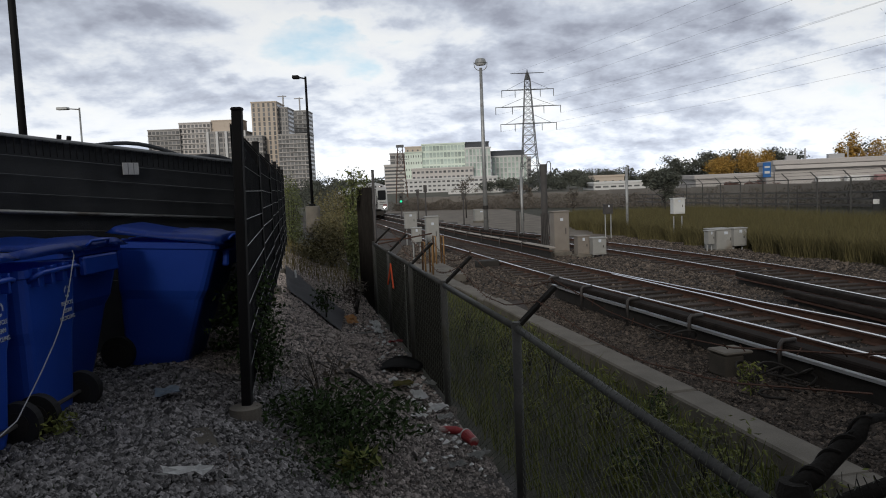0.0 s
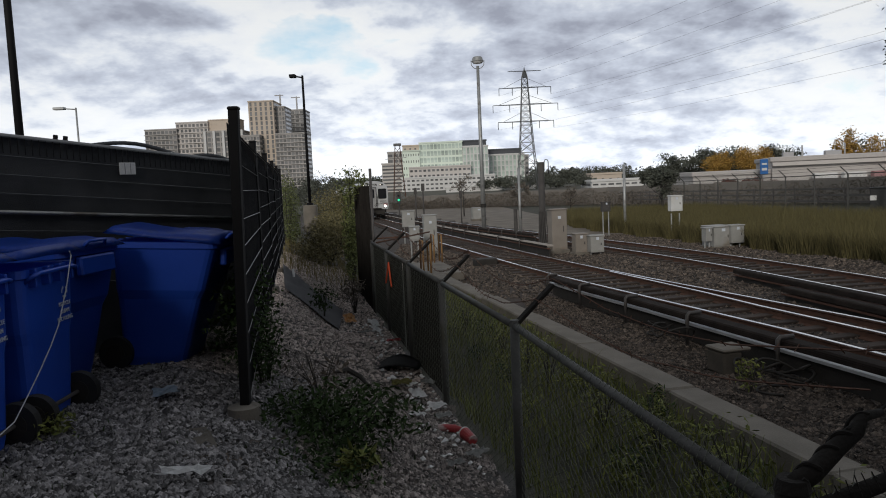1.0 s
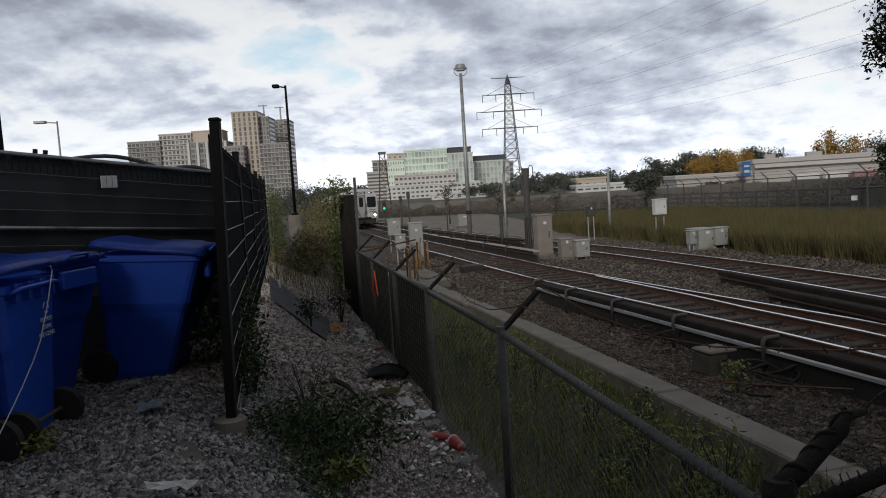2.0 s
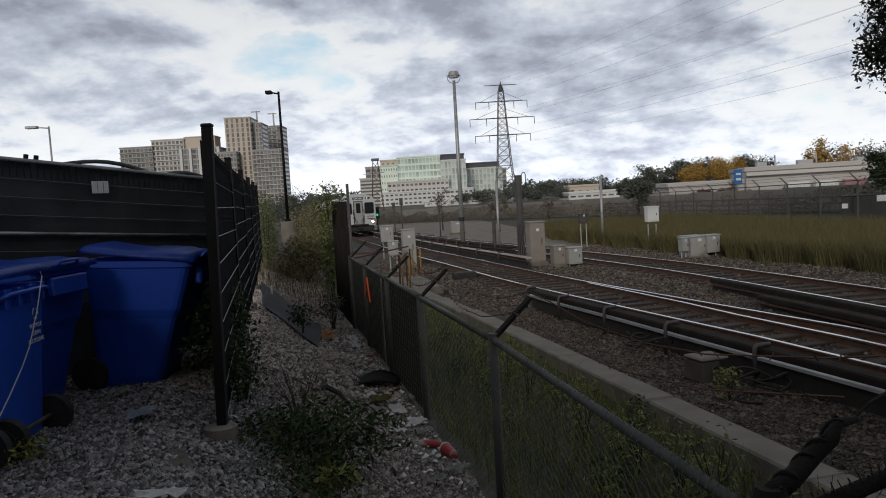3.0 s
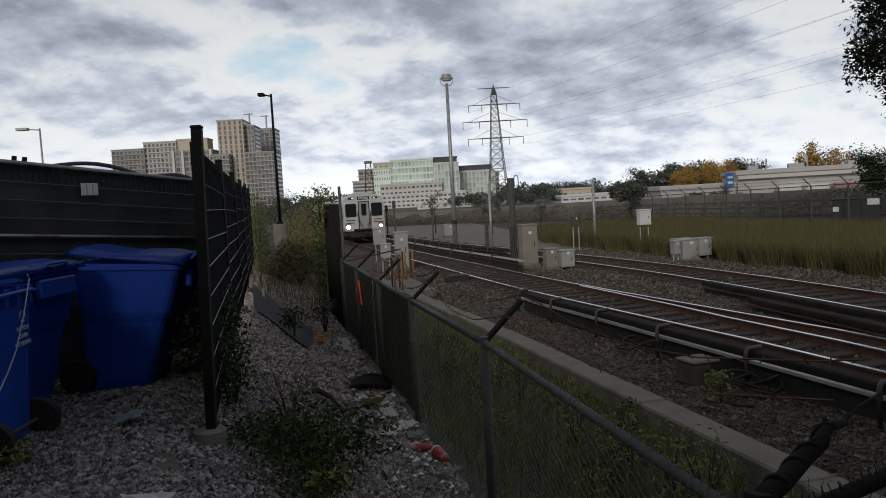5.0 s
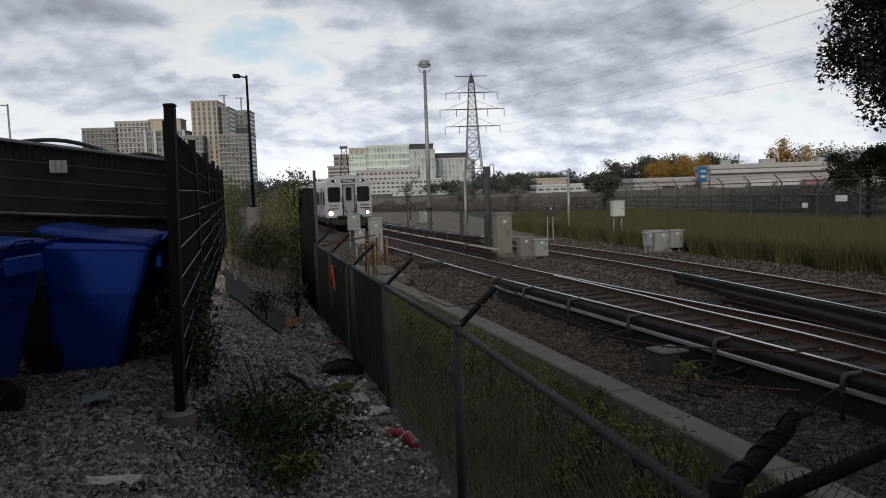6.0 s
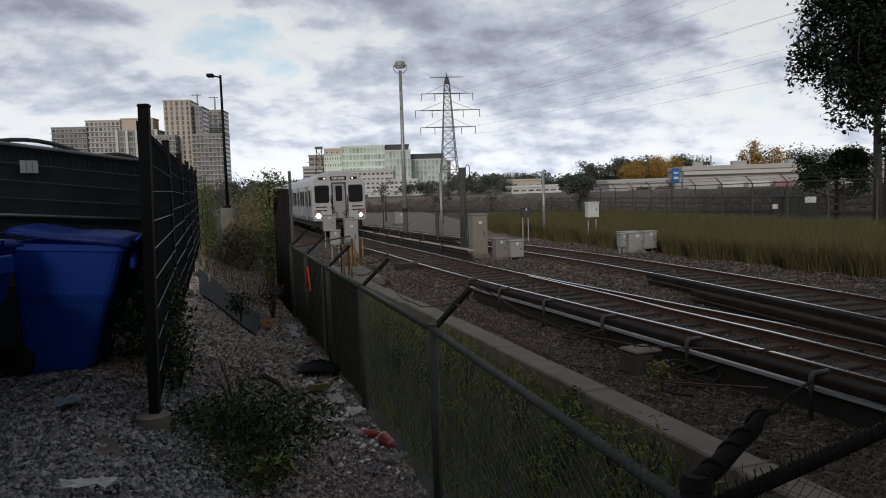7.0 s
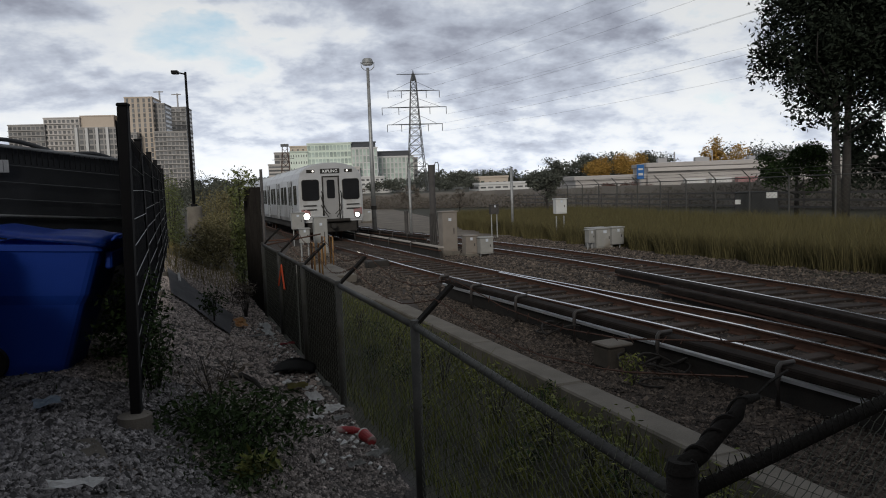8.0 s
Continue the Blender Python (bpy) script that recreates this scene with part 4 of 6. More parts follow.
# ---- recycling carts ----
def recycling_cart(m, label, lettered=True):
    """Tapered two-wheeled cart. Its front faces -x, its handle and wheels are at +x."""
    t = thing("recycling_cart", label, "recycling bin", m, "recycling carts in a row")
    bm = bmesh.new()
    sec = []
    for z, xa, xb, w in ((0.03, -0.13, 0.335, 0.235), (0.10, -0.15, 0.345, 0.25), (0.55, -0.275, 0.36, 0.285), (0.62, -0.315, 0.365, 0.305), (0.93, -0.40, 0.372, 0.325), (0.94, -0.42, 0.385, 0.335), (0.985, -0.42, 0.385, 0.335)):
        r = 0.06
        ring = []
        for cx, cy, a0 in ((xb - r, w - r, 0), (xa + r, w - r, 90), (xa + r, -w + r, 180), (xb - r, -w + r, 270)):
            for k in range(4):
                a = radians(a0 + 30 * k)
                ring.append(bm.verts.new((cx + r * math.cos(a), cy + r * math.sin(a), z)))
        sec.append(ring)
    for a, b in zip(sec, sec[1:]):
        for i in range(16):
            bm.faces.new((a[i], a[(i + 1) % 16], b[(i + 1) % 16], b[i]))
    bm.faces.new(sec[0][::-1])
    bm.faces.new(sec[-1])
    part("body", bm, BLUE, t, "blue moulded plastic body")
    # the lid: domed, dipping toward the front, with a raised middle and a lip
    bm = bmesh.new()
    nx, ny = 18, 12
    g = []
    for i in range(nx + 1):
        u = i / nx
        row = []
        for j in range(ny + 1):
            v = j / ny * 2 - 1
            x = -0.45 + 0.87 * u
            z = 1.008 + 0.016 * (1 - abs(v) ** 4) + 0.009 * math.sin(u * math.pi * 2.2 + 0.6) + 0.08 * u
            if abs(v) < 0.5 and 0.12 < u < 0.45:
                z += 0.018
            if i in (0, nx) or j in (0, ny):
                z = 0.972 + 0.08 * u
            row.append(bm.verts.new((x, v * 0.352, z)))
        g.append(row)
    for i in range(nx):
        for j in range(ny):
            bm.faces.new((g[i][j], g[i + 1][j], g[i + 1][j + 1], g[i][j + 1]))
    bmesh.ops.solidify(bm, geom=list(bm.faces), thickness=0.012)
    lid = part("lid", bm, BLUE, t, "domed blue lid", smooth=True)
    part("lid_handle", tube(bmesh.new(), [(-0.43, -0.12, 1.0), (-0.455, -0.1, 1.03), (-0.455, 0.1, 1.03), (-0.43, 0.12, 1.0)], 0.012, 6), BLUE, lid, smooth=True)
    part("handle_bar", tube(bmesh.new(), [(0.36, -0.26, 0.91), (0.42, -0.26, 0.95), (0.43, -0.2, 0.96), (0.43, 0.2, 0.96), (0.42, 0.26, 0.95), (0.36, 0.26, 0.91)], 0.014, 8), BLUE, t, smooth=True)
    for y in (-0.22, -0.07, 0.07, 0.22):
        part("hinge_rib", block(0.36, y - 0.012, 0.88, 0.42, y + 0.012, 0.99, 0.004), BLUE, t)
    part("front_grip", block(-0.45, -0.2, 0.80, -0.40, 0.2, 0.93, 0.012), BLUE, t)
    part("axle", rod(bmesh.new(), (0.37, -0.29, 0.135), (0.37, 0.29, 0.135), 0.014, 8), BRACKET, t)
    for s in (-1, 1):
        w = part("wheel", rod(bmesh.new(), (0.37, s * 0.245, 0.135), (0.37, s * 0.305, 0.135), 0.125, 24), TYRE, t, "black rubber wheel")
        part("hub", rod(bmesh.new(), (0.37, s * 0.24, 0.135), (0.37, s * 0.312, 0.135), 0.07, 16), UNDER, w)
    if lettered:
        sg = part("recycling_mark", bmesh_ring(0.032, 0.014), INK, t, "white recycling mark")
        sg.matrix_basis = pose(0.376, 0.17, 0.80, 90, 0, 90)
        for i, wd in enumerate(("RECYCLE", "CLEAN", "RECYCLING")):
            words(wd, 0.036, INK, t, pose(0.374 - 0.002 * i, 0.17, 0.715 - 0.047 * i, 90, 0, 90))
    return t


def bmesh_ring(r, w):
    """Three bent arrows in a ring, as a flat mark."""
    bm = bmesh.new()
    for k in range(3):
        a0 = radians(90 + 120 * k + 12)
        pts = []
        for i in range(6):
            a = a0 + radians(84) * i / 5
            pts.append((math.cos(a), math.sin(a)))
        lo = [bm.verts.new((r * c - w / 2 * c, r * s - w / 2 * s, 0.002)) for c, s in pts]
        hi = [bm.verts.new((r * c + w / 2 * c, r * s + w / 2 * s, 0.002)) for c, s in pts]
        for i in range(5):
            bm.faces.new((lo[i], hi[i], hi[i + 1], lo[i + 1]))
    return bm


def carts():
    z = 0.73
    recycling_cart(pose(-2.90, 3.98, z - 0.02, 0, 0, 3) @ Matrix.Scale(1.04, 4), "blue wheeled recycling cart with white lettering, ending the row")
    recycling_cart(pose(-2.89, 4.72, z - 0.02, 0, 0, 1) @ Matrix.Scale(1.04, 4), "blue wheeled recycling cart with a white cord hanging from its rim")
    recycling_cart(pose(-2.97, 5.60, z - 0.01, 0, 3, 172) @ Matrix.Scale(1.06, 4), "blue wheeled recycling cart standing in the row against the screen", False)
    recycling_cart(pose(-2.35, 6.45, z - 0.04, 0, -3, 180) @ Matrix.Scale(1.09, 4), "blue wheeled recycling cart standing apart, turned the other way", False)
    c = thing("cord", "thin white cord hanging slack from the cart's rim", "cord")
    bm = tube(bmesh.new(), [(-2.4, 4.819, 1.813), (-2.4, 4.836, 1.782), (-2.4, 4.736, 1.583), (-2.4, 4.601, 1.372), (-2.4, 4.496, 1.27), (-2.4, 4.348, 1.151), (-2.4, 4.23, 1.065), (-2.4, 4.049, 0.94), (-2.4, 3.885, 0.91), (-2.4, 3.739, 0.922)], 0.004, 5)
    part("strand", bm, CORD, c, smooth=True)


carts()


# ---- trackside equipment ----
def cabinet(name, x, y, w, d, h, material, label, turn=14, plinth=0.15, z=None, legs=0.0):
    z = rail_z(y) - 0.15 if z is None else z
    t = thing(name, label, "equipment cabinet", pose(x, y, z, 0, 0, turn))
    if plinth:
        part("plinth", block(-w / 2 - 0.06, -d / 2 - 0.06, -0.1, w / 2 + 0.06, d / 2 + 0.06, plinth, 0.015), CONC, t)
    if legs:
        for sx in (-1, 1):
            part("leg", rod(bmesh.new(), (sx * w * 0.35, 0, -0.1), (sx * w * 0.35, 0, legs + 0.02), 0.03, 8), GALV, t)
    b = legs + plinth
    part("body", block(-w / 2, -d / 2, b, w / 2, d / 2, b + h, 0.012), material, t)
    part("roof", block(-w / 2 - 0.03, -d / 2 - 0.03, b + h, w / 2 + 0.03, d / 2 + 0.03, b + h + 0.04, 0.01), material, t)
    door = part("door", block(-w / 2 + 0.03, -d / 2 - 0.015, b + 0.05, w / 2 - 0.03, -d / 2, b + h - 0.04, 0.006), material, t)
    part("handle", block(w * 0.22, -d / 2 - 0.04, b + h * 0.45, w * 0.22 + 0.03, -d / 2 - 0.012, b + h * 0.6, 0.006), BRACKET, door)
    for q in (0.78,):
        part("label_plate", block(-w * 0.1, -d / 2 - 0.02, b + h * q, w * 0.1, -d / 2 - 0.013, b + h * q + 0.1, 0.002), INK, door, "small white plate")
    return t


def pole(name, x, y, z0, h, r, material, label, category, r2=None):
    t = thing(name, label, category, pose(x, y, z0))
    part("shaft", rod(bmesh.new(), (0, 0, -0.3), (0, 0, h), r, 14, r2), material, t, smooth=True)
    return t


def yard_equipment():
    cabinet("signal_cabinet", -0.5, 29.2, 0.5, 0.5, 1.36, CABINET, "tall grey painted signal cabinet on a concrete plinth", 8)
    cabinet("relay_box", -1.05, 27.5, 0.36, 0.32, 0.5, CABINET, "small grey relay box on steel legs", 8, 0.0, None, 0.66)
    cabinet("relay_box", -1.65, 36.5, 0.6, 0.4, 0.75, CABINET, "small grey relay box on steel legs beside the track", 8, 0.0, None, 0.8)
    cabinet("switch_cabinet", 4.12, 27.0, 0.56, 0.5, 1.42, CABINET_TAN, "tall weathered tan switch cabinet with a flat roof", 10)
    cabinet("junction_box", 4.72, 26.0, 0.42, 0.4, 0.62, CABINET_TAN, "low tan junction box beside a white box", 10, 0.1)
    cabinet("junction_box", 5.22, 25.7, 0.48, 0.35, 0.55, CABINET, "low pale grey junction box on short legs", 10, 0.0, None, 0.1)
    cabinet("power_box", 9.75, 26.7, 0.7, 0.8, 0.68, CABINET, "squat grey power box on the ballast", 12, 0.05)
    cabinet("side_box", 9.25, 26.3, 0.24, 0.3, 0.45, CABINET, "small pale side box on a bracket", 12, 0.0, None, 0.25)
    cabinet("side_box", 10.28, 26.4, 0.5, 0.35, 0.6, CABINET, "pale steel box beside the power box", 12, 0.0, None, 0.15)
    # white box on two posts
    t = cabinet("meter_box", 9.8, 31.6, 0.52, 0.3, 0.62, INK_PAINT, "white meter box on two steel posts", 10, 0.12, None, 1.05)
    t = cabinet("phone_box", 7.72, 35.5, 0.4, 0.25, 0.42, DARKPOST, "small dark box on a steel post", 10, 0.0, None, 1.15)
    cabinet("relay_box", 3.0, 62, 1.1, 0.6, 0.9, CABINET, "pale grey relay box beside the far path", 8)
    # lamp with a basket floodlight
    y = 40.6
    z = rail_z(y) - 0.15
    t = pole("yard_lamp", 2.24, y, z, 9.0, 0.13, GALV, "tall galvanised yard lamp with a dome floodlight", "street lamp", 0.08)
    part("dome", bevel(rod(bmesh.new(), (0, 0, 9.22), (0, 0, 9.48), 0.34, 18, 0.24), 0.03), GALV, t, smooth=False)
    part("lens", rod(bmesh.new(), (0, 0, 9.14), (0, 0, 9.22), 0.24, 18, 0.31), LAMP_GLASS, t, "white lamp glass")
    for s in (-1, 1):
        part("yoke", tube(bmesh.new(), [(0, 0, 8.85), (s * 0.2, 0, 8.9), (s * 0.33, 0, 9.05), (s * 0.35, 0, 9.3)], 0.02, 8), GALV, t, smooth=True)
    part("collar", rod(bmesh.new(), (0, 0, 1.5), (0, 0, 1.7), 0.15, 12), UNDER, t)
    # thin pole and dark post
    t = pole("steel_pole", 3.72, 35.9, rail_z(35.9) - 0.15, 3.4, 0.06, GALV, "slim galvanised steel pole with a dark sleeve", "pole")
    part("sleeve", rod(bmesh.new(), (-0.22, 0, 0), (-0.22, 0, 1.45), 0.09, 10), DARKPOST, t)
    t = pole("cable_post", 3.80, 28.5, rail_z(28.5) - 0.15, 3.35, 0.125, DARKPOST, "thick dark cable riser post with bent conduits", "post", 0.12)
    part("conduit", tube(bmesh.new(), [(0.12, 0, 3.0), (0.13, 0, 3.36), (0.17, 0, 3.44), (0.24, 0, 3.44), (0.28, 0, 3.36), (0.28, 0, 2.9)], 0.018, 6), DARKPOST, t, smooth=True)
    part("conduit", tube(bmesh.new(), [(-0.12, 0, 2.9), (-0.12, 0, 3.36), (-0.17, 0, 3.42), (-0.21, 0, 3.34)], 0.018, 6), DARKPOST, t, smooth=True)
    for k in range(6):
        part("cable", tube(bmesh.new(), [(-0.15 + 0.05 * k, -0.18, 1.5), (-0.16 + 0.06 * k, -0.22, 0.8), (-0.2 + 0.08 * k, -0.28, 0.1)], 0.022, 5), DARKPOST, t)
    part("foot", block(-0.35, -0.3, 0.0, 0.35, 0.3, 0.3, 0.02), CONC, t)
    pole("steel_pole", 8.8, 36.2, rail_z(36.2) - 0.15, 3.35, 0.065, GALV, "slim galvanised steel pole by the tall grass", "pole")
    # signals by the far curve
    for x, y, h in ((-2.05, 60, 2.4), (-1.25, 52, 2.6), (1.5, 58, 2.0)):
        t = pole("signal_mast", x, y, rail_z(y) - 0.15, h, 0.05, DARKPOST, "dark slender signal mast beside the curve", "signal")
        part("head", block(-0.12, -0.12, h, 0.12, 0.1, h + 0.5, 0.02), DARKPOST, t)
    t = pole("signal_mast", -3.95, 70, rail_z(70) - 0.15, 1.6, 0.06, DARKPOST, "low railway signal showing green", "signal")
    part("head", block(-0.2, -0.15, 1.6, 0.2, 0.12, 2.7, 0.02), DARKPOST, t)
    part("lens", rod(bmesh.new(), (0, -0.2, 1.95), (0, -0.14, 1.95), 0.11, 16), GREENLIT, t, "lit green lens")
    part("lens", rod(bmesh.new(), (0.0, -0.2, 2.35), (0.0, -0.14, 2.35), 0.09, 16), GLASS, t, "dark unlit lens")
    # stub platform with worn yellow rails
    t = thing("access_platform", "small concrete access platform with worn yellow handrails", "platform", pose(-0.35, 21.0, -0.40, 0, 0, 12))
    part("deck", block(-0.75, -1.2, -0.1, 0.65, 1.9, 0.12, 0.02), CONC, t)
    for x, y, h in ((-0.42, -1.0, 1.0), (-0.2, -0.9, 0.95), (0.4, 1.6, 0.95), (0.62, 1.5, 0.95)):
        part("handrail", tube(bmesh.new(), [(x, y, 0.1), (x, y, h), (x + 0.02, y + 0.5, h), (x + 0.02, y + 0.5, 0.1)], 0.025, 7), YELLOW, t, "worn yellow tubular handrail", smooth=True)
    part("crossbar", rod(bmesh.new(), (-1.6, -0.6, 1.0), (0.3, 1.7, 1.05), 0.022, 7), RUST, t)
    part("crossbar", rod(bmesh.new(), (-2.6, 1.6, 0.95), (-0.7, 1.2, 0.98), 0.022, 7), RUST, t)
    # switch machine beside the rail
    t = thing("switch_machine", "low dark switch machine beside the rail", "switch machine", pose(1.3, 23.8, rail_z(23.8) - 0.15, 0, 0, 12))
    part("case", block(-0.35, -0.25, 0, 0.35, 0.25, 0.22, 0.03), UNDER, t)
    part("rod", rod(bmesh.new(), (0.2, 0, 0.1), (1.2, 0.1, 0.1), 0.025, 6), RUST, t)
    # concrete cable block with loops of cable
    t = thing("concrete_block", "low weathered concrete block beside the third rail", "concrete block", pose(3.50, 9.15, -0.31, 0, 0, 16))
    # the body's dark brown colour stands in for shade under the slab
    part("body", block(-0.22, -0.16, -0.05, 0.05, 0.2, 0.24, 0.03), CONC_BROWN, t)
    part("slab", block(-0.24, -0.18, 0.24, 0.16, 0.2, 0.28, 0.015), CONC, t, "pale worn top slab")
    c = thing("loose_cables", "coils of loose dark cable lying on the ballast", "cable")
    for k in range(9):
        cx, cy = random.uniform(3.5, 4.1), random.uniform(7.8, 8.9)
        if k > 5:
            cx, cy = random.uniform(2.9, 3.3), random.uniform(10.2, 11.4)
        r = random.uniform(0.18, 0.32)
        pts = []
        for i in range(15):
            a = i / 14 * 4.6 + k
            pts.append((cx + r * math.cos(a), cy + r * 0.8 * math.sin(a), -0.33 + 0.02 * k + 0.16 * abs(math.sin(a * 1.1 + k)) * (k % 3) / 2))
        part("cable", tube(bmesh.new(), pts, 0.014, 6), UNDER, c, smooth=True)


INK_PAINT = mat("white_enamel_box", (0.66, 0.67, 0.66), (0.58, 0.59, 0.58), 0.5, scale=3, fine=50, bump=0.05, wear=(0.5, 0.48, 0.44))
LAMP_GLASS = mat("white_lamp_glass", (0.8, 0.82, 0.82), (0.7, 0.72, 0.72), 0.25, scale=5, fine=50, bump=0)
yard_equipment()


# ---- plants ----
def grass_field(name, xy, z, h, material, label, w=0.02):
    n = len(xy)
    hh = h * (0.55 + 0.6 * RNG.random(n))
    a = RNG.random(n) * 6.283
    lean = RNG.normal(size=(n, 2)) * 0.27 * hh[:, None]
    b = np.column_stack([xy, z])
    dx = np.column_stack([np.cos(a) * w, np.sin(a) * w, np.zeros(n)])
    mid = b + np.column_stack([lean * 0.35, hh * 0.6])
    top = b + np.column_stack([lean, hh])
    v = np.stack([b - dx, b + dx, mid + dx * 0.8, mid - dx * 0.8, top], 1).reshape(-1, 3)
    k = 5 * np.arange(n)
    faces = [(i, i + 1, i + 2, i + 3) for i in k] + [(i + 3, i + 2, i + 4) for i in k]
    return tagged(raw(name, v, faces, material), label, "grass", kind="stuff")


BUSHY = mat("brown_green_brush", (0.12, 0.106, 0.046), (0.20, 0.175, 0.08), 0.85, scale=2, fine=30, bump=0, per_piece=0.45)
STRAW = mat("yellow_brown_grass", (0.13, 0.105, 0.035), (0.22, 0.18, 0.065), 0.75, scale=3, fine=40, bump=0, per_piece=0.4)


def make_grass():
    y = RNG.uniform(5, 62, 150000)
    x = np.interp(y, (4, 10, 19.5, 24.8, 30.4, 38.8, 42.4, 60), (15.2, 13.4, 11.44, 10.5, 9.5, 8.2, 8.0, 7.5)) + 0.35 * np.sin(y * 2.1) * np.sin(y * 0.9) + RNG.random(150000) ** 1.7 * 13
    keep = (x < 22.2) & ~((y > 48) & (x < 10))
    xy = np.column_stack([x[keep], y[keep]])
    z = np.array([rail_z(q) - 0.15 for q in xy[:, 1]])
    grass_field("tall_grass", xy, z, 0.82, GRASS, "tall yellow-green grass filling the verge by the tracks", 0.0075)
    xy, z = scatter(9000, 0, 3.2, 3.2, 17, lambda x, y: fence_x(y) + 0.1 < x < kerb_x(y) + 0.3)
    grass_field("ditch_grass", xy, z, 0.25, LEAF_YEL, "rough green weeds in the ditch by the fence", 0.006)
    xy, z = scatter(5200, -5, 0, 13, 24, lambda x, y: fence_x(y) - 2.2 < x < fence_x(y) + 0.2 and y > 15.3)
    grass_field("bank_grass", xy, z, 0.26, STRAW, "rough yellowing grass at the foot of the vines", 0.005)
    xy, z = scatter(260, -4.5, 0.2, 2.2, 7, lambda x, y: x < fence_x(y) - 0.2)
    grass_field("gravel_weeds", xy, z, 0.05, LEAF, "sparse small weeds growing through the gravel", 0.006)


make_grass()


def shrub(name, centre, radii, n, size, material, label, lumps=14, stems=8, spread=0.34, long=1.0):
    t = thing(name, label, "shrub", pose(centre[0], centre[1], centre[2] - radii[2]))
    bm = bmesh.new()
    for k in range(stems):
        a = random.uniform(0, 6.28)
        q = random.uniform(0.3, 0.9)
        p1 = (math.cos(a) * radii[0] * q * 0.4, math.sin(a) * radii[1] * q * 0.4, radii[2] * 0.8)
        p2 = (math.cos(a) * radii[0] * q, math.sin(a) * radii[1] * q, radii[2] * random.uniform(1.2, 1.9))
        tube(bm, [(random.uniform(-.05, .05) * radii[0], 0, -0.05), p1, p2], [0.02 * radii[2], 0.014 * radii[2], 0.006 * radii[2]], 5)
    tagged(part("stalk", bm, BARK, t), kind="stuff")
    p = clump_points((0, 0, radii[2]), radii, n, lumps, spread)
    p = p[p[:, 2] > 0.0]
    v, f = leaves(p, size, long=long)
    raw("foliage", v, f, material, t)
    return t


def maple_tree(x, y, label, h, radii, trunk_r, crown_z, n, size, material, lumps=40, fork=False, seed=1, off=0.0):
    random.seed(seed)
    z0 = ground_z(x, y)
    t = thing("tree", label, "tree", pose(x, y, z0))
    bm = bmesh.new()
    trunks = ((-0.36, 0.0), (0.36, 0.2)) if fork else ((0, 0),)
    tips = []
    for dx, dy in trunks:
        pts = [(dx * 0.7, dy, -0.2), (dx, dy, h * 0.2), (dx * 1.3, dy * 1.5, h * 0.45), (dx * 2, dy * 2 + 0.3, h * 0.8)]
        tube(bm, pts, [trunk_r * 1.25, trunk_r, trunk_r * 0.7, trunk_r * 0.25], 10)
        for k in range(9):
            q = random.uniform(0.28, 0.75)
            a = random.uniform(0, 6.28)
            b0 = Vector((dx * 1.3, dy * 1.3, h * q))
            b1 = b0 + Vector((math.cos(a) * radii[0] * 0.45, math.sin(a) * radii[1] * 0.45, radii[2] * 0.25))
            b2 = b1 + Vector((math.cos(a + 0.4) * radii[0] * 0.3, math.sin(a + 0.4) * radii[1] * 0.3, radii[2] * 0.2))
            tube(bm, [b0, b1, b2], [trunk_r * 0.42, trunk_r * 0.22, trunk_r * 0.07], 6)
    part("trunk", bm, BARK, t, smooth=True)
    p = clump_points((off, 0, crown_z), radii, n, lumps, 0.155)
    v, f = leaves(p, size)
    raw("crown", v, f, material, t)
    return t


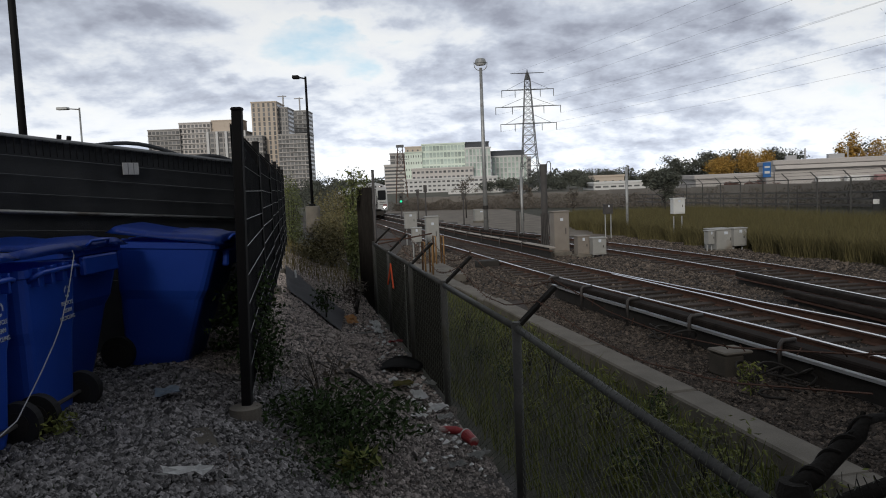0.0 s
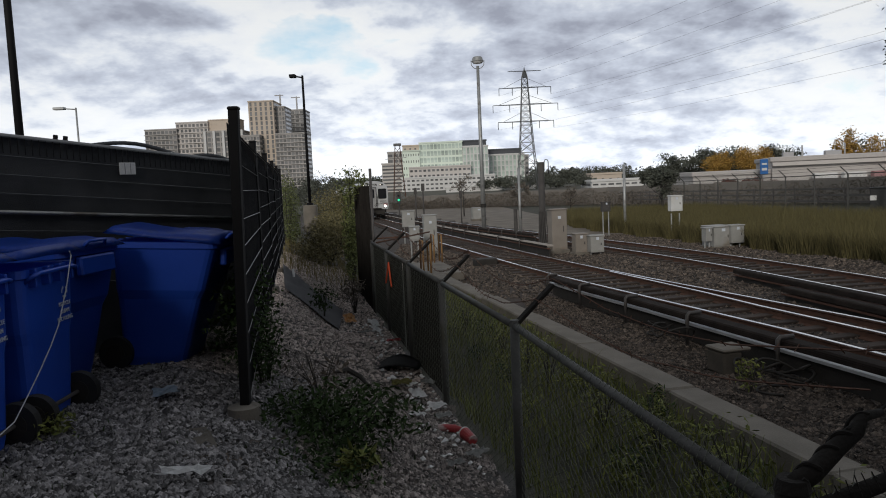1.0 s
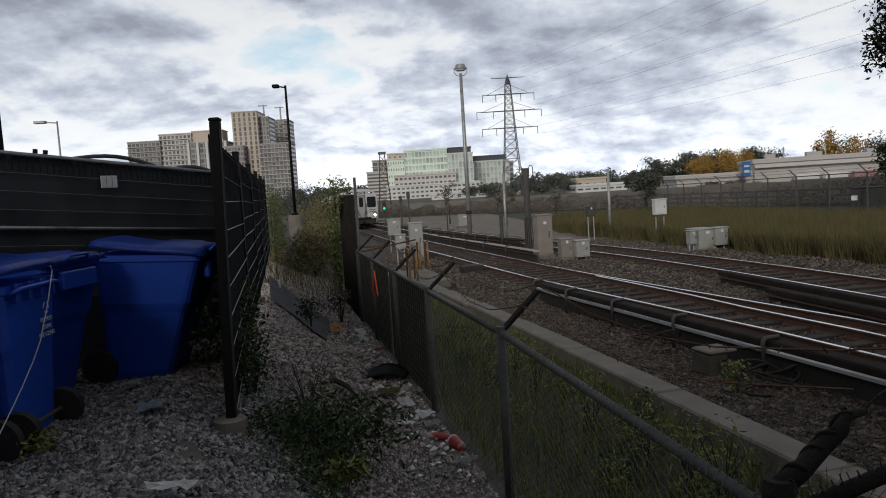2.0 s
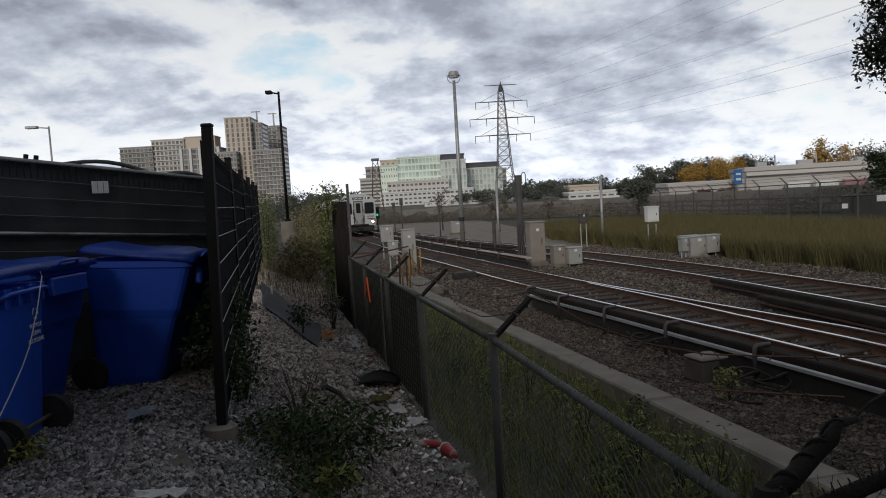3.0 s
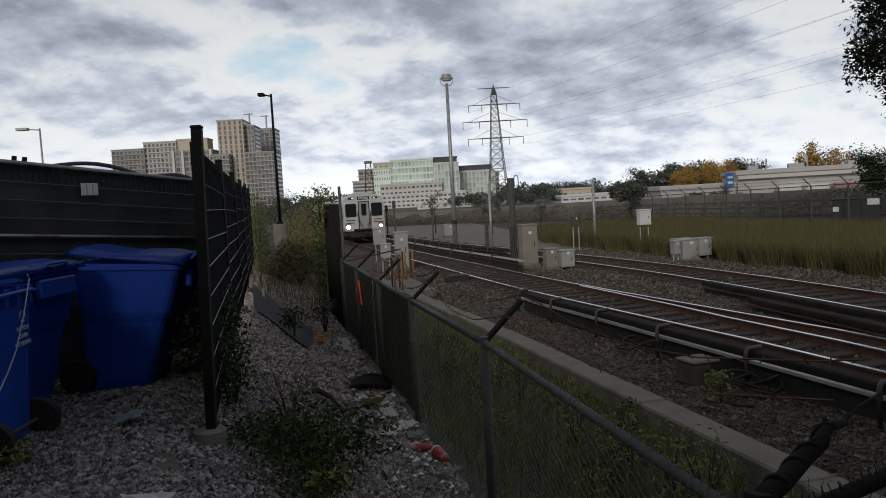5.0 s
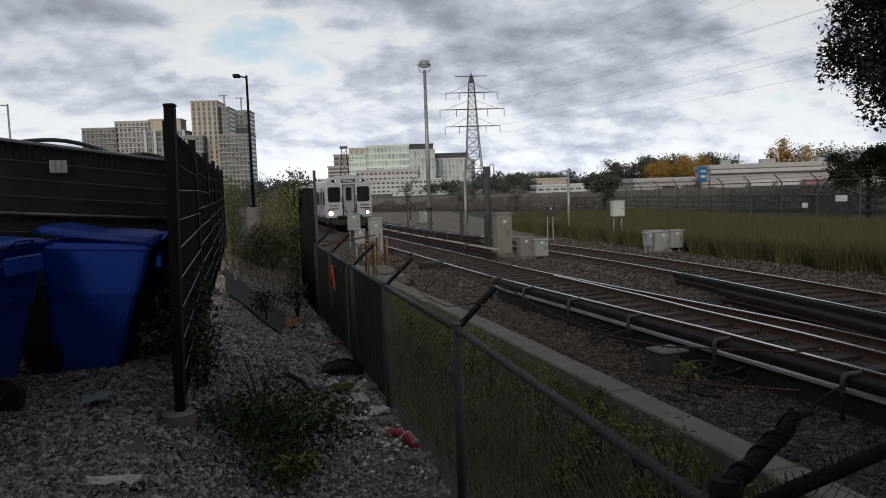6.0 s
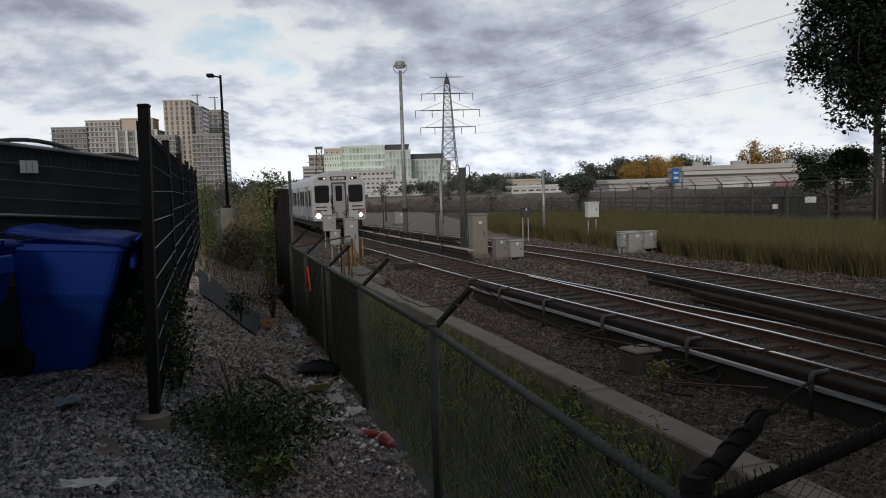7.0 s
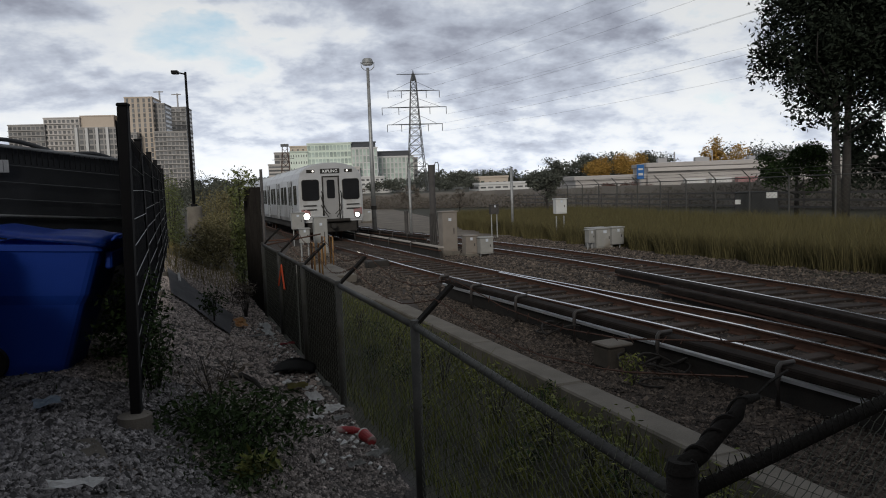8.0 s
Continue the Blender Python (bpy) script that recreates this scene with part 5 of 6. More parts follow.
def plants():
    shrub("weed_bush", (-0.80, 5.1, 0.54), (0.62, 0.55, 0.25), 6500, 0.019, LEAF, "low dark green leafy weed bush on the gravel", 30, 22, 0.5, 1.3)
    shrub("weed_bush", (-0.92, 4.45, 0.46), (0.55, 0.36, 0.15), 2800, 0.018, LEAF, "low trailing green weeds on the gravel", 14, 8, 0.45)
    shrub("fence_weeds", (-1.85, 6.9, 0.95), (0.32, 0.9, 0.55), 2600, 0.026, LEAF, "green weeds growing up the black mesh fence", 16, spread=0.4)
    shrub("fence_weeds", (-1.5, 6.0, 0.85), (0.22, 0.4, 0.35), 1200, 0.022, LEAF, "green weeds round the fence footing", 10, spread=0.4)
    shrub("dry_weed", (-1.72, 10.5, 0.60), (0.22, 0.22, 0.22), 500, 0.022, LEAF, "small dark weed on the gravel", 6, 6)
    shrub("dry_weed", (-1.42, 11.6, 0.50), (0.3, 0.3, 0.28), 500, 0.02, BRUSH, "dry brown weed stalks on the gravel", 6, 12, long=1.8)
    shrub("dry_weed", (-1.0, 5.7, 0.72), (0.3, 0.25, 0.25), 260, 0.018, BRUSH, "thin dry weed stalks beside the bush", 6, 12, long=1.8)
    shrub("dry_weed", (-2.35, 4.4, 0.8), (0.2, 0.2, 0.08), 240, 0.02, LEAF_YEL, "small yellowing weed beside the cart", 5, 4)
    shrub("fern", (-0.58, 4.45, 0.5), (0.16, 0.12, 0.10), 160, 0.03, LEAF_YEL, "small yellowing fern leaning out of the bush", 5, 4, long=1.6)
    shrub("fern", (-1.5, 3.3, 0.62), (0.16, 0.14, 0.07), 200, 0.02, LEAF, "small green weed growing through the gravel", 5, 4)
    shrub("fern", (-0.75, 3.3, 0.52), (0.16, 0.14, 0.07), 260, 0.02, LEAF, "small green weed growing through the gravel", 5, 4)
    # vines over the tall fence, shrubs behind
    shrub("vine", (-1.98, 16.4, 1.15), (0.22, 0.8, 1.25), 5200, 0.032, LEAF_VINE, "green vine heaped over the tall fence", 22, spread=0.3)
    shrub("vine", (-1.75, 14.5, 2.2), (0.32, 0.7, 0.34), 900, 0.034, LEAF_VINE, "trailing vine shoots above the fence", 10, spread=0.4)
    shrub("bush", (-3.0, 19.8, 0.70), (1.05, 1.6, 0.60), 9000, 0.026, BUSHY, "rough yellow-brown brush beyond the gravel", 22, 14, 0.4, 1.8)
    shrub("bush", (-4.95, 24.0, 1.2), (0.36, 1.6, 1.4), 6500, 0.032, LEAF_VINE, "tall green shrubs along the black fence", 22)
    shrub("bush", (-4.8, 33, 0.35), (0.9, 2.0, 0.75), 5000, 0.042, BUSHY, "green shrubs beyond the fence", 22)
    shrub("bush", (-6.6, 48, 0.8), (1.9, 2.4, 1.5), 6000, 0.065, BUSHY, "yellowing shrubs beyond the fence", 20)
    shrub("bush", (-10.4, 62, 1.0), (2.4, 2.4, 2.4), 4000, 0.08, LEAF_FAR, "dark bare shrubs beyond the lot", 20)
    # weeds in the ditch
    for x, y, h in ((1.75, 6.2, 0.34), (2.05, 5.3, 0.36), (1.15, 8.5, 0.33), (0.3, 12.0, 0.34), (1.5, 7.2, 0.32), (2.35, 4.4, 0.33), (0.75, 10.3, 0.32), (-0.1, 13.6, 0.3), (1.0, 9.4, 0.34), (1.95, 5.75, 0.28)):
        shrub("ditch_weed", (x, y, ground_z(x, y) + h), (0.26, 0.36, h), 480, 0.018, LEAF_YEL, "yellow-green weed clump in the ditch", 12, 9, 0.42, 1.5)
    for k in range(24):
        y = 3.6 + 0.42 * k + random.uniform(-0.2, 0.2)
        x = fence_x(y) + (kerb_x(y) + 0.40 - fence_x(y)) * random.uniform(0.35, 0.85)
        h = random.uniform(0.12, 0.21)
        shrub("ditch_weed", (x, y, ground_z(x, y) + h), (0.2, 0.26, h), 260, 0.018, LEAF_YEL if k % 3 else LEAF, "low tangled weed in the ditch by the fence", 9, 6, 0.42, 1.5)
    shrub("ditch_weed", (3.35, 8.2, -0.12), (0.16, 0.16, 0.2), 260, 0.024, LEAF_YEL, "green weed beside the concrete block", 6)
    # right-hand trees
    maple_tree(24.7, 33.5, "large maple with a forked trunk behind the far fence, leaves darkened as backlit", 14, (5.2, 4.6, 5.4), 0.2, 9.7, 62000, 0.125, LEAF_BACKLIT, 120, True, 3, 1.0)
    maple_tree(26.6, 40, "small dark bushy tree behind the far fence", 4.4, (2.4, 2.2, 1.7), 0.14, 3.0, 8000, 0.10, LEAF, 30, False, 4)
    maple_tree(31.5, 38, "leafy tree beside the maple, leaves darkened as backlit", 7, (3.6, 3.0, 2.8), 0.16, 3.4, 7000, 0.16, LEAF_BACKLIT, 30, False, 5)
    maple_tree(17.0, 58, "round dark shrub tree by the far fence", 3.8, (1.5, 1.5, 1.4), 0.1, 2.6, 3000, 0.12, LEAF_FAR, 18, False, 6)
    for x, y, s in ((6.5, 62, 0.9), (2.2, 75, 1.2), (11.3, 66, 0.8)):
        maple_tree(x, y, "thin half-bare sapling by the far hoarding", 3.4 * s, (1.1 * s, 1.1 * s, 1.3 * s), 0.06, 2.3 * s, 420, 0.11, BRUSH, 14, False, int(x * 10))


LEAF_VINE = mat("vine_leaf", (0.085, 0.105, 0.03), (0.145, 0.165, 0.05), 0.7, scale=4, fine=40, bump=0, per_piece=0.45)
plants()


# ---- litter on the bank ----
def litter():
    def on(x, y, dz=0.0):
        return ground_z(x, y) + dz

    t = thing("soda_cup", "crushed red paper cup lying on the gravel", "cup", pose(0.14, 6.02, on(0.14, 6.02, 0.05), 80, 20, 205))
    part("cup", rod(bmesh.new(), (0, 0, -0.07), (0, 0, 0.07), 0.04, 14, 0.05), LIT_RED, t)
    part("lid", rod(bmesh.new(), (0, 0, 0.07), (0, 0, 0.082), 0.053, 14), LIT_WHITE, t)
    t = thing("soda_cup", "dirty red bottle lying against the fence", "bottle", pose(-0.02, 6.25, on(-0.02, 6.25, 0.045), 88, 0, 70))
    part("bottle", rod(bmesh.new(), (0, 0, -0.09), (0, 0, 0.06), 0.034, 12), LIT_RED, t)
    part("neck", rod(bmesh.new(), (0, 0, 0.06), (0, 0, 0.11), 0.03, 12, 0.014), LIT_RED, t)
    def scrap(name, x, y, w, d, turn, m, label, tilt=4):
        t = thing(name, label, "litter", pose(x, y, on(x, y, 0.06), tilt, random.uniform(-5, 5), turn))
        bm = bmesh.new()
        n = 5
        g = [[bm.verts.new((w * (i / n - 0.5) + random.uniform(-.1, .1) * w, d * (j / n - 0.5) + random.uniform(-.1, .1) * d, random.uniform(-0.006, 0.022))) for j in range(n + 1)] for i in range(n + 1)]
        for i in range(n):
            for j in range(n):
                bm.faces.new((g[i][j], g[i + 1][j], g[i + 1][j + 1], g[i][j + 1]))
        bmesh.ops.solidify(bm, geom=list(bm.faces), thickness=0.004)
        part("sheet", bm, m, t)
    scrap("paper_scrap", -0.32, 7.3, 0.13, 0.26, 20, LIT_WHITE, "flattened white paper carton on the gravel")
    scrap("paper_scrap", -0.41, 7.58, 0.10, 0.10, 50, LIT_WHITE, "crumpled white paper scrap on the gravel")
    scrap("paper_scrap", -0.28, 6.5, 0.12, 0.14, 70, LIT_WHITE, "torn white paper scrap on the gravel")
    scrap("paper_scrap", -0.06, 6.6, 0.14, 0.10, 10, LIT_GREY, "pale crushed scrap by the fence")
    scrap("paper_scrap", -0.33, 6.95, 0.1, 0.06, 10, LIT_GREY, "pale crushed scrap on the gravel")
    scrap("paper_scrap", 0.2, 5.6, 0.16, 0.09, 40, LIT_GREY, "pale flat scrap by the fence")
    scrap("paper_scrap", -1.35, 3.65, 0.24, 0.08, 5, LIT_WHITE, "crumpled white plastic wrapper on the gravel")
    scrap("plastic_bag", -1.95, 5.05, 0.16, 0.14, 25, LIT_BLUE, "crumpled pale blue plastic wrapper on the gravel", 10)
    scrap("paper_scrap", -2.35, 5.75, 0.14, 0.08, 10, LIT_GREY, "pale flat stone-grey scrap beside the cart")
    scrap("paper_scrap", -1.1, 11.2, 0.12, 0.42, 15, LIT_WHITE, "white plastic strip lying by the fence")
    scrap("paper_scrap", -1.02, 10.75, 0.10, 0.3, 22, LIT_WHITE, "white plastic strip lying by the fence")
    scrap("paper_scrap", -1.15, 10.35, 0.22, 0.08, 0, LIT_GREY, "pale scrap lying by the fence")
    scrap("paper_scrap", -0.12, 6.9, 0.16, 0.12, 35, LIT_WHITE, "crumpled white plastic lid on the gravel", 12)
    scrap("paper_scrap", -0.22, 7.75, 0.18, 0.14, 65, LIT_GREY, "pale crushed plastic by the fence", 10)
    scrap("paper_scrap", 0.02, 5.35, 0.12, 0.08, 15, LIT_GREY, "pale torn scrap on the gravel")
    scrap("chip_bag", -1.45, 11.1, 0.16, 0.22, 20, LIT_ORANGE, "orange snack bag lying on the gravel", 25)
    scrap("paper_scrap", -0.72, 9.95, 0.18, 0.08, 0, LIT_RED, "faded red wrapper by the fence")
    scrap("leaf_litter", -0.5, 7.6, 0.2, 0.14, 0, LIT_YEL, "yellowing fallen leaves on the gravel")
    scrap("plastic_strip", -2.95, 14.6, 0.05, 0.9, 12, LIT_WHITE, "white plastic strip on the rubber sheet")
    ys = RNG.uniform(5.2, 11.5, 130)
    xs = np.array([fence_x(q) for q in ys]) - 0.05 - np.abs(RNG.normal(size=130)) * 0.26
    zs = np.array([ground_z(a, b) for a, b in zip(xs, ys)])
    stones("litter_bits", np.column_stack([xs, ys]), zs + 0.03, 0.024, LIT_WHITE, "small pale bits of torn paper and plastic by the fence")
    t = thing("rubber_sheet", "grey rubber sheet lying down the gravel bank", "rubber mat")
    bm = bmesh.new()
    n, mm = 14, 6
    g = []
    for i in range(n + 1):
        row = []
        for j in range(mm + 1):
            q, w = i / n, j / mm
            x = (1 - w) * (-2.6 + 1.15 * q) + w * (-3.4 + 1.74 * q)
            y = (1 - w) * (12.1 - 2.15 * q) + w * (15.8 - 3.8 * q)
            row.append(bm.verts.new((x, y, ground_z(x, y) + 0.045)))
        g.append(row)
    for i in range(n):
        for j in range(mm):
            bm.faces.new((g[i][j], g[i + 1][j], g[i + 1][j + 1], g[i][j + 1]))
    bmesh.ops.solidify(bm, geom=list(bm.faces), thickness=0.012)
    part("sheet", bm, SLATE, t)
    t = thing("rubber_flap", "dark curled rubber flap half buried in gravel", "rubber mat", pose(-0.58, 8.45, on(-0.58, 8.45, 0.02), 0, 0, -6))
    bm = bmesh.new()
    g = [[bm.verts.new((-0.26 + 0.52 * i / 10, -0.16 + 0.34 * j / 4, 0.02 + 0.10 * math.sin(math.pi * i / 10) * (0.4 + 0.6 * j / 4))) for j in range(5)] for i in range(11)]
    for i in range(10):
        for j in range(4):
            bm.faces.new((g[i][j], g[i + 1][j], g[i + 1][j + 1], g[i][j + 1]))
    bmesh.ops.solidify(bm, geom=list(bm.faces), thickness=0.012)
    part("sheet", bm, TYRE, t, smooth=True)
    t = thing("dead_branch", "dark dead branch lying on the gravel", "branch")
    part("stem", tube(bmesh.new(), [(-1.12, 7.2, on(-1.12, 7.2, 0.03)), (-1.0, 7.3, on(-1.0, 7.3, 0.09)), (-0.88, 7.3, on(-0.88, 7.3, 0.07)), (-0.78, 7.2, on(-0.78, 7.2, 0.02))], [0.012, 0.03, 0.024, 0.01], 6), BARK, t)
    t = thing("flat_stone", "flat brown stone set in the gravel", "stone", pose(-1.5, 4.35, on(-1.5, 4.35, 0.0), 3, 4, 25))
    part("slab", block(-0.10, -0.2, -0.04, 0.10, 0.2, 0.012, 0.024), CONC_BROWN, t)


LIT_RED = mat("red_litter", (0.42, 0.045, 0.05), (0.30, 0.035, 0.04), 0.45, scale=20, fine=90, wear=(0.5, 0.4, 0.38))
LIT_WHITE = mat("white_litter", (0.80, 0.81, 0.81), (0.7, 0.7, 0.7), 0.7, scale=20, fine=90)
LIT_GREY = mat("grey_litter", (0.30, 0.31, 0.30), (0.4, 0.4, 0.39), 0.7, scale=20, fine=90)
LIT_BLUE = mat("pale_blue_litter", (0.20, 0.27, 0.36), (0.3, 0.36, 0.42), 0.4, scale=20, fine=90)
LIT_ORANGE = mat("orange_litter", (0.62, 0.26, 0.07), (0.6, 0.4, 0.2), 0.5, scale=20, fine=90)
LIT_YEL = mat("yellow_leaf_litter", (0.22, 0.2, 0.05), (0.14, 0.13, 0.05), 0.8, scale=20, fine=90)
litter()


# ---- lot lamps ----
def lot_lamp(x, y, z0, h, r, arm, label, pedestal=0.0, material=None):
    material = material or BLACK
    t = thing("street_lamp", label, "street lamp", pose(x, y, z0))
    if pedestal:
        part("pedestal", bevel(rod(bmesh.new(), (0, 0, -0.3), (0, 0, pedestal), 0.36, 20, 0.34), 0.03), CONC, t, "pale concrete pedestal")
    part("shaft", rod(bmesh.new(), (0, 0, pedestal), (0, 0, h), r, 12, r * 0.7), material, t, smooth=True)
    part("base_flange", rod(bmesh.new(), (0, 0, pedestal), (0, 0, pedestal + 0.12), r * 2, 12), material, t)
    if arm:
        part("arm", rod(bmesh.new(), (0, 0, h - 0.1), (arm * 0.6, 0, h - 0.02), 0.035, 8), material, t)
        a, b = sorted((arm * 0.5, arm))
        part("head", block(a, -0.18, h - 0.09, b, 0.18, h + 0.06, 0.02), material, t)
    return t


def lots():
    lot_lamp(-6.28, 36, 0.36, 7.05, 0.075, -0.6, "black lot lamp on a round concrete pedestal", 0.95)
    lot_lamp(-8.25, 15, 0.4, 9.5, 0.085, 0, "thick black lamp pole beyond the screen fence")
    lot_lamp(-21.3, 45, 0.3, 7.15, 0.07, -1.3, "grey lot lamp with a long arm", 0, GALV)
    lot_lamp(-27.2, 45, 0.3, 7.0, 0.07, 1.1, "grey lot lamp with an arm over the lot", 0, GALV)


lots()


# ---- far fence, rails and yard to the east ----
def far_fence():
    f = thing("far_chain_link_fence", "tall chain-link fence with barbed wire arms beyond the grass", "fence")
    a, b = Vector((23.6, 22, 0)), Vector((20.0, 66, 0))
    n = 14
    last = None
    for i in range(n + 1):
        p = a.lerp(b, i / n)
        z = rail_z(p.y) - 0.15
        part("post", rod(bmesh.new(), (p.x, p.y, z), (p.x, p.y, z + 2.45), 0.045, 8), OLDPIPE, f)
        part("barb_arm", rod(bmesh.new(), (p.x, p.y, z + 2.43), (p.x - 0.42, p.y + 0.02, z + 2.85), 0.03, 6), OLDPIPE, f)
        q = Vector((p.x, p.y, z))
        if last:
            part("top_rail", rod(bmesh.new(), last + Vector((0, 0, 2.42)), q + Vector((0, 0, 2.42)), 0.03, 6), OLDPIPE, f)
            bm = bmesh.new()
            d = (q - last).length
            mesh_wires(bm, d, 2.4, 0.16, 0.006)
            w = part("wire_mesh", bm, WIRE, f)
            dv = (q - last).normalized()
            w.matrix_basis = Matrix.Translation(last) @ Matrix.Rotation(math.atan2(dv.y, dv.x), 4, "Z")
            for h, u in ((2.82, -0.40), (2.64, -0.22)):
                bm = rod(bmesh.new(), last + Vector((u, 0, h)), q + Vector((u, 0, h)), 0.008, 4)
                part("barbed_wire", bm, OLDPIPE, f)
        last = q


far_fence()


def guard_rails():
    t = thing("yard_railing", "long dull metal railings of the far yard", "railing", kind="structure")
    for k, (x, dz) in enumerate(((25.0, 0.55), (25.2, 0.95), (25.4, 1.35))):
        pts = [(x + 2.6 - 4.2 * (y - 18) / 60, y, rail_z(y) + dz) for y in np.linspace(18, 95, 20)]
        part("rail", sweep(bmesh.new(), pts, [(-0.03, -0.06), (-0.03, 0.06), (0.03, 0.06), (0.03, -0.06)]), BRACKET, t)
    for y in np.arange(18, 95, 3.0):
        x = 25.2 + 2.65 - 4.2 * (y - 18) / 60
        part("post", block(x - 0.05, y - 0.05, rail_z(y) - 0.2, x + 0.05, y + 0.05, rail_z(y) + 1.45, 0.01), BRACKET, t)


guard_rails()


def hoarding():
    """A long brown screen wall with brush along the far side of the yard."""
    t = thing("boundary_wall", "long low weathered brown boundary wall behind brush", "wall", kind="structure")
    ctrl = [(40, 30), (36, 60), (22, 100), (8, 118), (-6, 128)]
    pts = []
    for (x0, y0), (x1, y1) in zip(ctrl, ctrl[1:]):
        for k in range(10):
            q = k / 10
            pts.append((x0 + (x1 - x0) * q, y0 + (y1 - y0) * q))
    pts.append(ctrl[-1])
    me = None
    for (x0, y0), (x1, y1) in zip(pts, pts[1:]):
        d = math.hypot(x1 - x0, y1 - y0)
        z = rail_z(min(y0, y1)) - 0.3
        m = Matrix.Translation((x0, y0, z)) @ Matrix.Rotation(math.atan2(y1 - y0, x1 - x0), 4, "Z")
        p = part("panel", block(0.02, -0.06, -0.4, d - 0.02, 0.06, 2.3 + random.uniform(-0.06, 0.06), 0.02), HOARD, t)
        p.matrix_basis = m
    c = []
    for (x0, y0), (x1, y1) in zip(ctrl, ctrl[1:]):
        for k in range(9000):
            q = RNG.random()
            x, y = x0 + (x1 - x0) * q - 2.2 - abs(RNG.normal()) * 0.7, y0 + (y1 - y0) * q - 1.5
            lump = 0.5 + 0.5 * noise.noise((x * 0.35, y * 0.35, 5))
            c.append((x, y, rail_z(y) - 0.1 + RNG.random() * (0.7 + 2.0 * lump)))
    v, f = leaves(c, 0.075, long=1.6)
    tagged(raw("brush", v, f, BRUSH), "brown leafless brush along the boundary wall", "brush", kind="stuff")


HOARD = mat("weathered_brown_wall", (0.17, 0.155, 0.14), (0.22, 0.205, 0.185), 0.9, scale=0.8, fine=8, wear=(0.2, 0.19, 0.17))
hoarding()


def gate_box():
    t = thing("dumpster", "dark steel dumpster behind the far fence with white notices", "dumpster", pose(23.3, 38.7, rail_z(38.7) - 0.15, 0, 0, -31))
    part("body", block(-1.1, -0.5, 0.0, 1.1, 0.5, 1.6, 0.03), DUMP, t)
    part("lid", block(-1.14, -0.54, 1.6, 1.14, 0.54, 1.66, 0.02), DUMP, t)
    for x in (-0.95, -0.3, 0.3, 0.95):
        part("rib", block(x - 0.05, -0.55, 0.05, x + 0.05, -0.5, 1.55, 0.01), DUMP, t)
    part("notice", block(-1.08, -0.57, 1.0, -0.8, -0.555, 1.25, 0.002), INK_PAINT, t, "white notice")
    part("notice", block(0.5, -0.57, 1.3, 1.05, -0.555, 1.62, 0.002), INK_PAINT, t, "white notice")


DUMP = mat("dark_dumpster_steel", (0.016, 0.018, 0.020), (0.03, 0.032, 0.034), 0.7, scale=2, fine=40)
gate_box()


# ---- buildings ----
def building(name, label, x0, x1, y, depth, z1, floors, bays, wall, glass, window=(0.6, 0.55), base=-2.2, turn=0.0, sides=True, roof=True, slab=None, skip=None):
    cx = (x0 + x1) / 2
    w = x1 - x0
    t = thing(name, label, "building", pose(cx, y, base, 0, 0, turn))
    h = z1 - base
    part("wall", block(-w / 2, 0, -2, w / 2, depth, h, 0.05), wall, t)
    if roof:
        part("roof", block(-w / 2 - 0.3, -0.3, h, w / 2 + 0.3, depth + 0.3, h + 0.8, 0.1), wall, t)
    fh, bw = h / floors, w / bays
    me = None
    for f in range(floors):
        for b in range(bays):
            if skip and skip(f, b):
                continue
            if me is None:
                me = part("window", box(bmesh.new(), -bw * window[0] / 2, -0.12, -fh * window[1] / 2, bw * window[0] / 2, 0.05, fh * window[1] / 2), glass, t)
                o = me
            else:
                o = new("window", me.data)
                o.parent = t
            o.matrix_basis = pose(-w / 2 + bw * (b + 0.5), 0, fh * (f + 0.5))
        if slab:
            part("balcony_slab", box(bmesh.new(), -w / 2 - 0.4, -0.9, fh * f, w / 2 + 0.4, 0.0, fh * f + 0.35), slab, t)
    if sides:
        sb = max(2, int(depth / bw))
        for s in (-1, 1):
            for f in range(floors):
                o = part("side_window_band", box(bmesh.new(), s * w / 2 - 0.1, depth * 0.1, fh * (f + 0.25), s * w / 2 + 0.1, depth * 0.9, fh * (f + 0.75)), glass, t) if f == 0 else new("side_window_band", o.data)
                o.parent = t
                if f:
                    o.matrix_basis = pose(0, 0, fh * f)
    return t


TAN = mat("tan_tower_wall", (0.52, 0.44, 0.36), (0.59, 0.51, 0.43), 0.9, scale=0.05, fine=1)
GREYWALL = mat("grey_tower_wall", (0.34, 0.325, 0.31), (0.41, 0.395, 0.38), 0.9, scale=0.05, fine=1)
PALEWALL = mat("pale_tower_wall", (0.52, 0.49, 0.465), (0.60, 0.57, 0.545), 0.9, scale=0.05, fine=1)
BARECONC = mat("bare_concrete_frame", (0.33, 0.32, 0.31), (0.40, 0.39, 0.38), 0.9, scale=0.05, fine=1)
FARGLASS = mat("far_window_glass", (0.09, 0.092, 0.096), (0.17, 0.172, 0.175), 0.25, scale=0.1, fine=1, bump=0, per_piece=0.5)
GREENGLASS = mat("pale_green_curtain_wall", (0.62, 0.72, 0.62), (0.72, 0.79, 0.71), 0.3, scale=0.06, fine=0.6, bump=0, per_piece=0.15)
GREENPANE = mat("green_pane", (0.26, 0.35, 0.31), (0.62, 0.70, 0.64), 0.2, scale=0.06, fine=0.6, bump=0, per_piece=0.3)
DARKROOF = mat("dark_plant_room", (0.06, 0.065, 0.075), (0.09, 0.095, 0.105), 0.8, scale=0.1, fine=1)
WHITEWALL = mat("white_rendered_wall", (0.60, 0.60, 0.59), (0.68, 0.68, 0.67), 0.85, scale=0.1, fine=2)
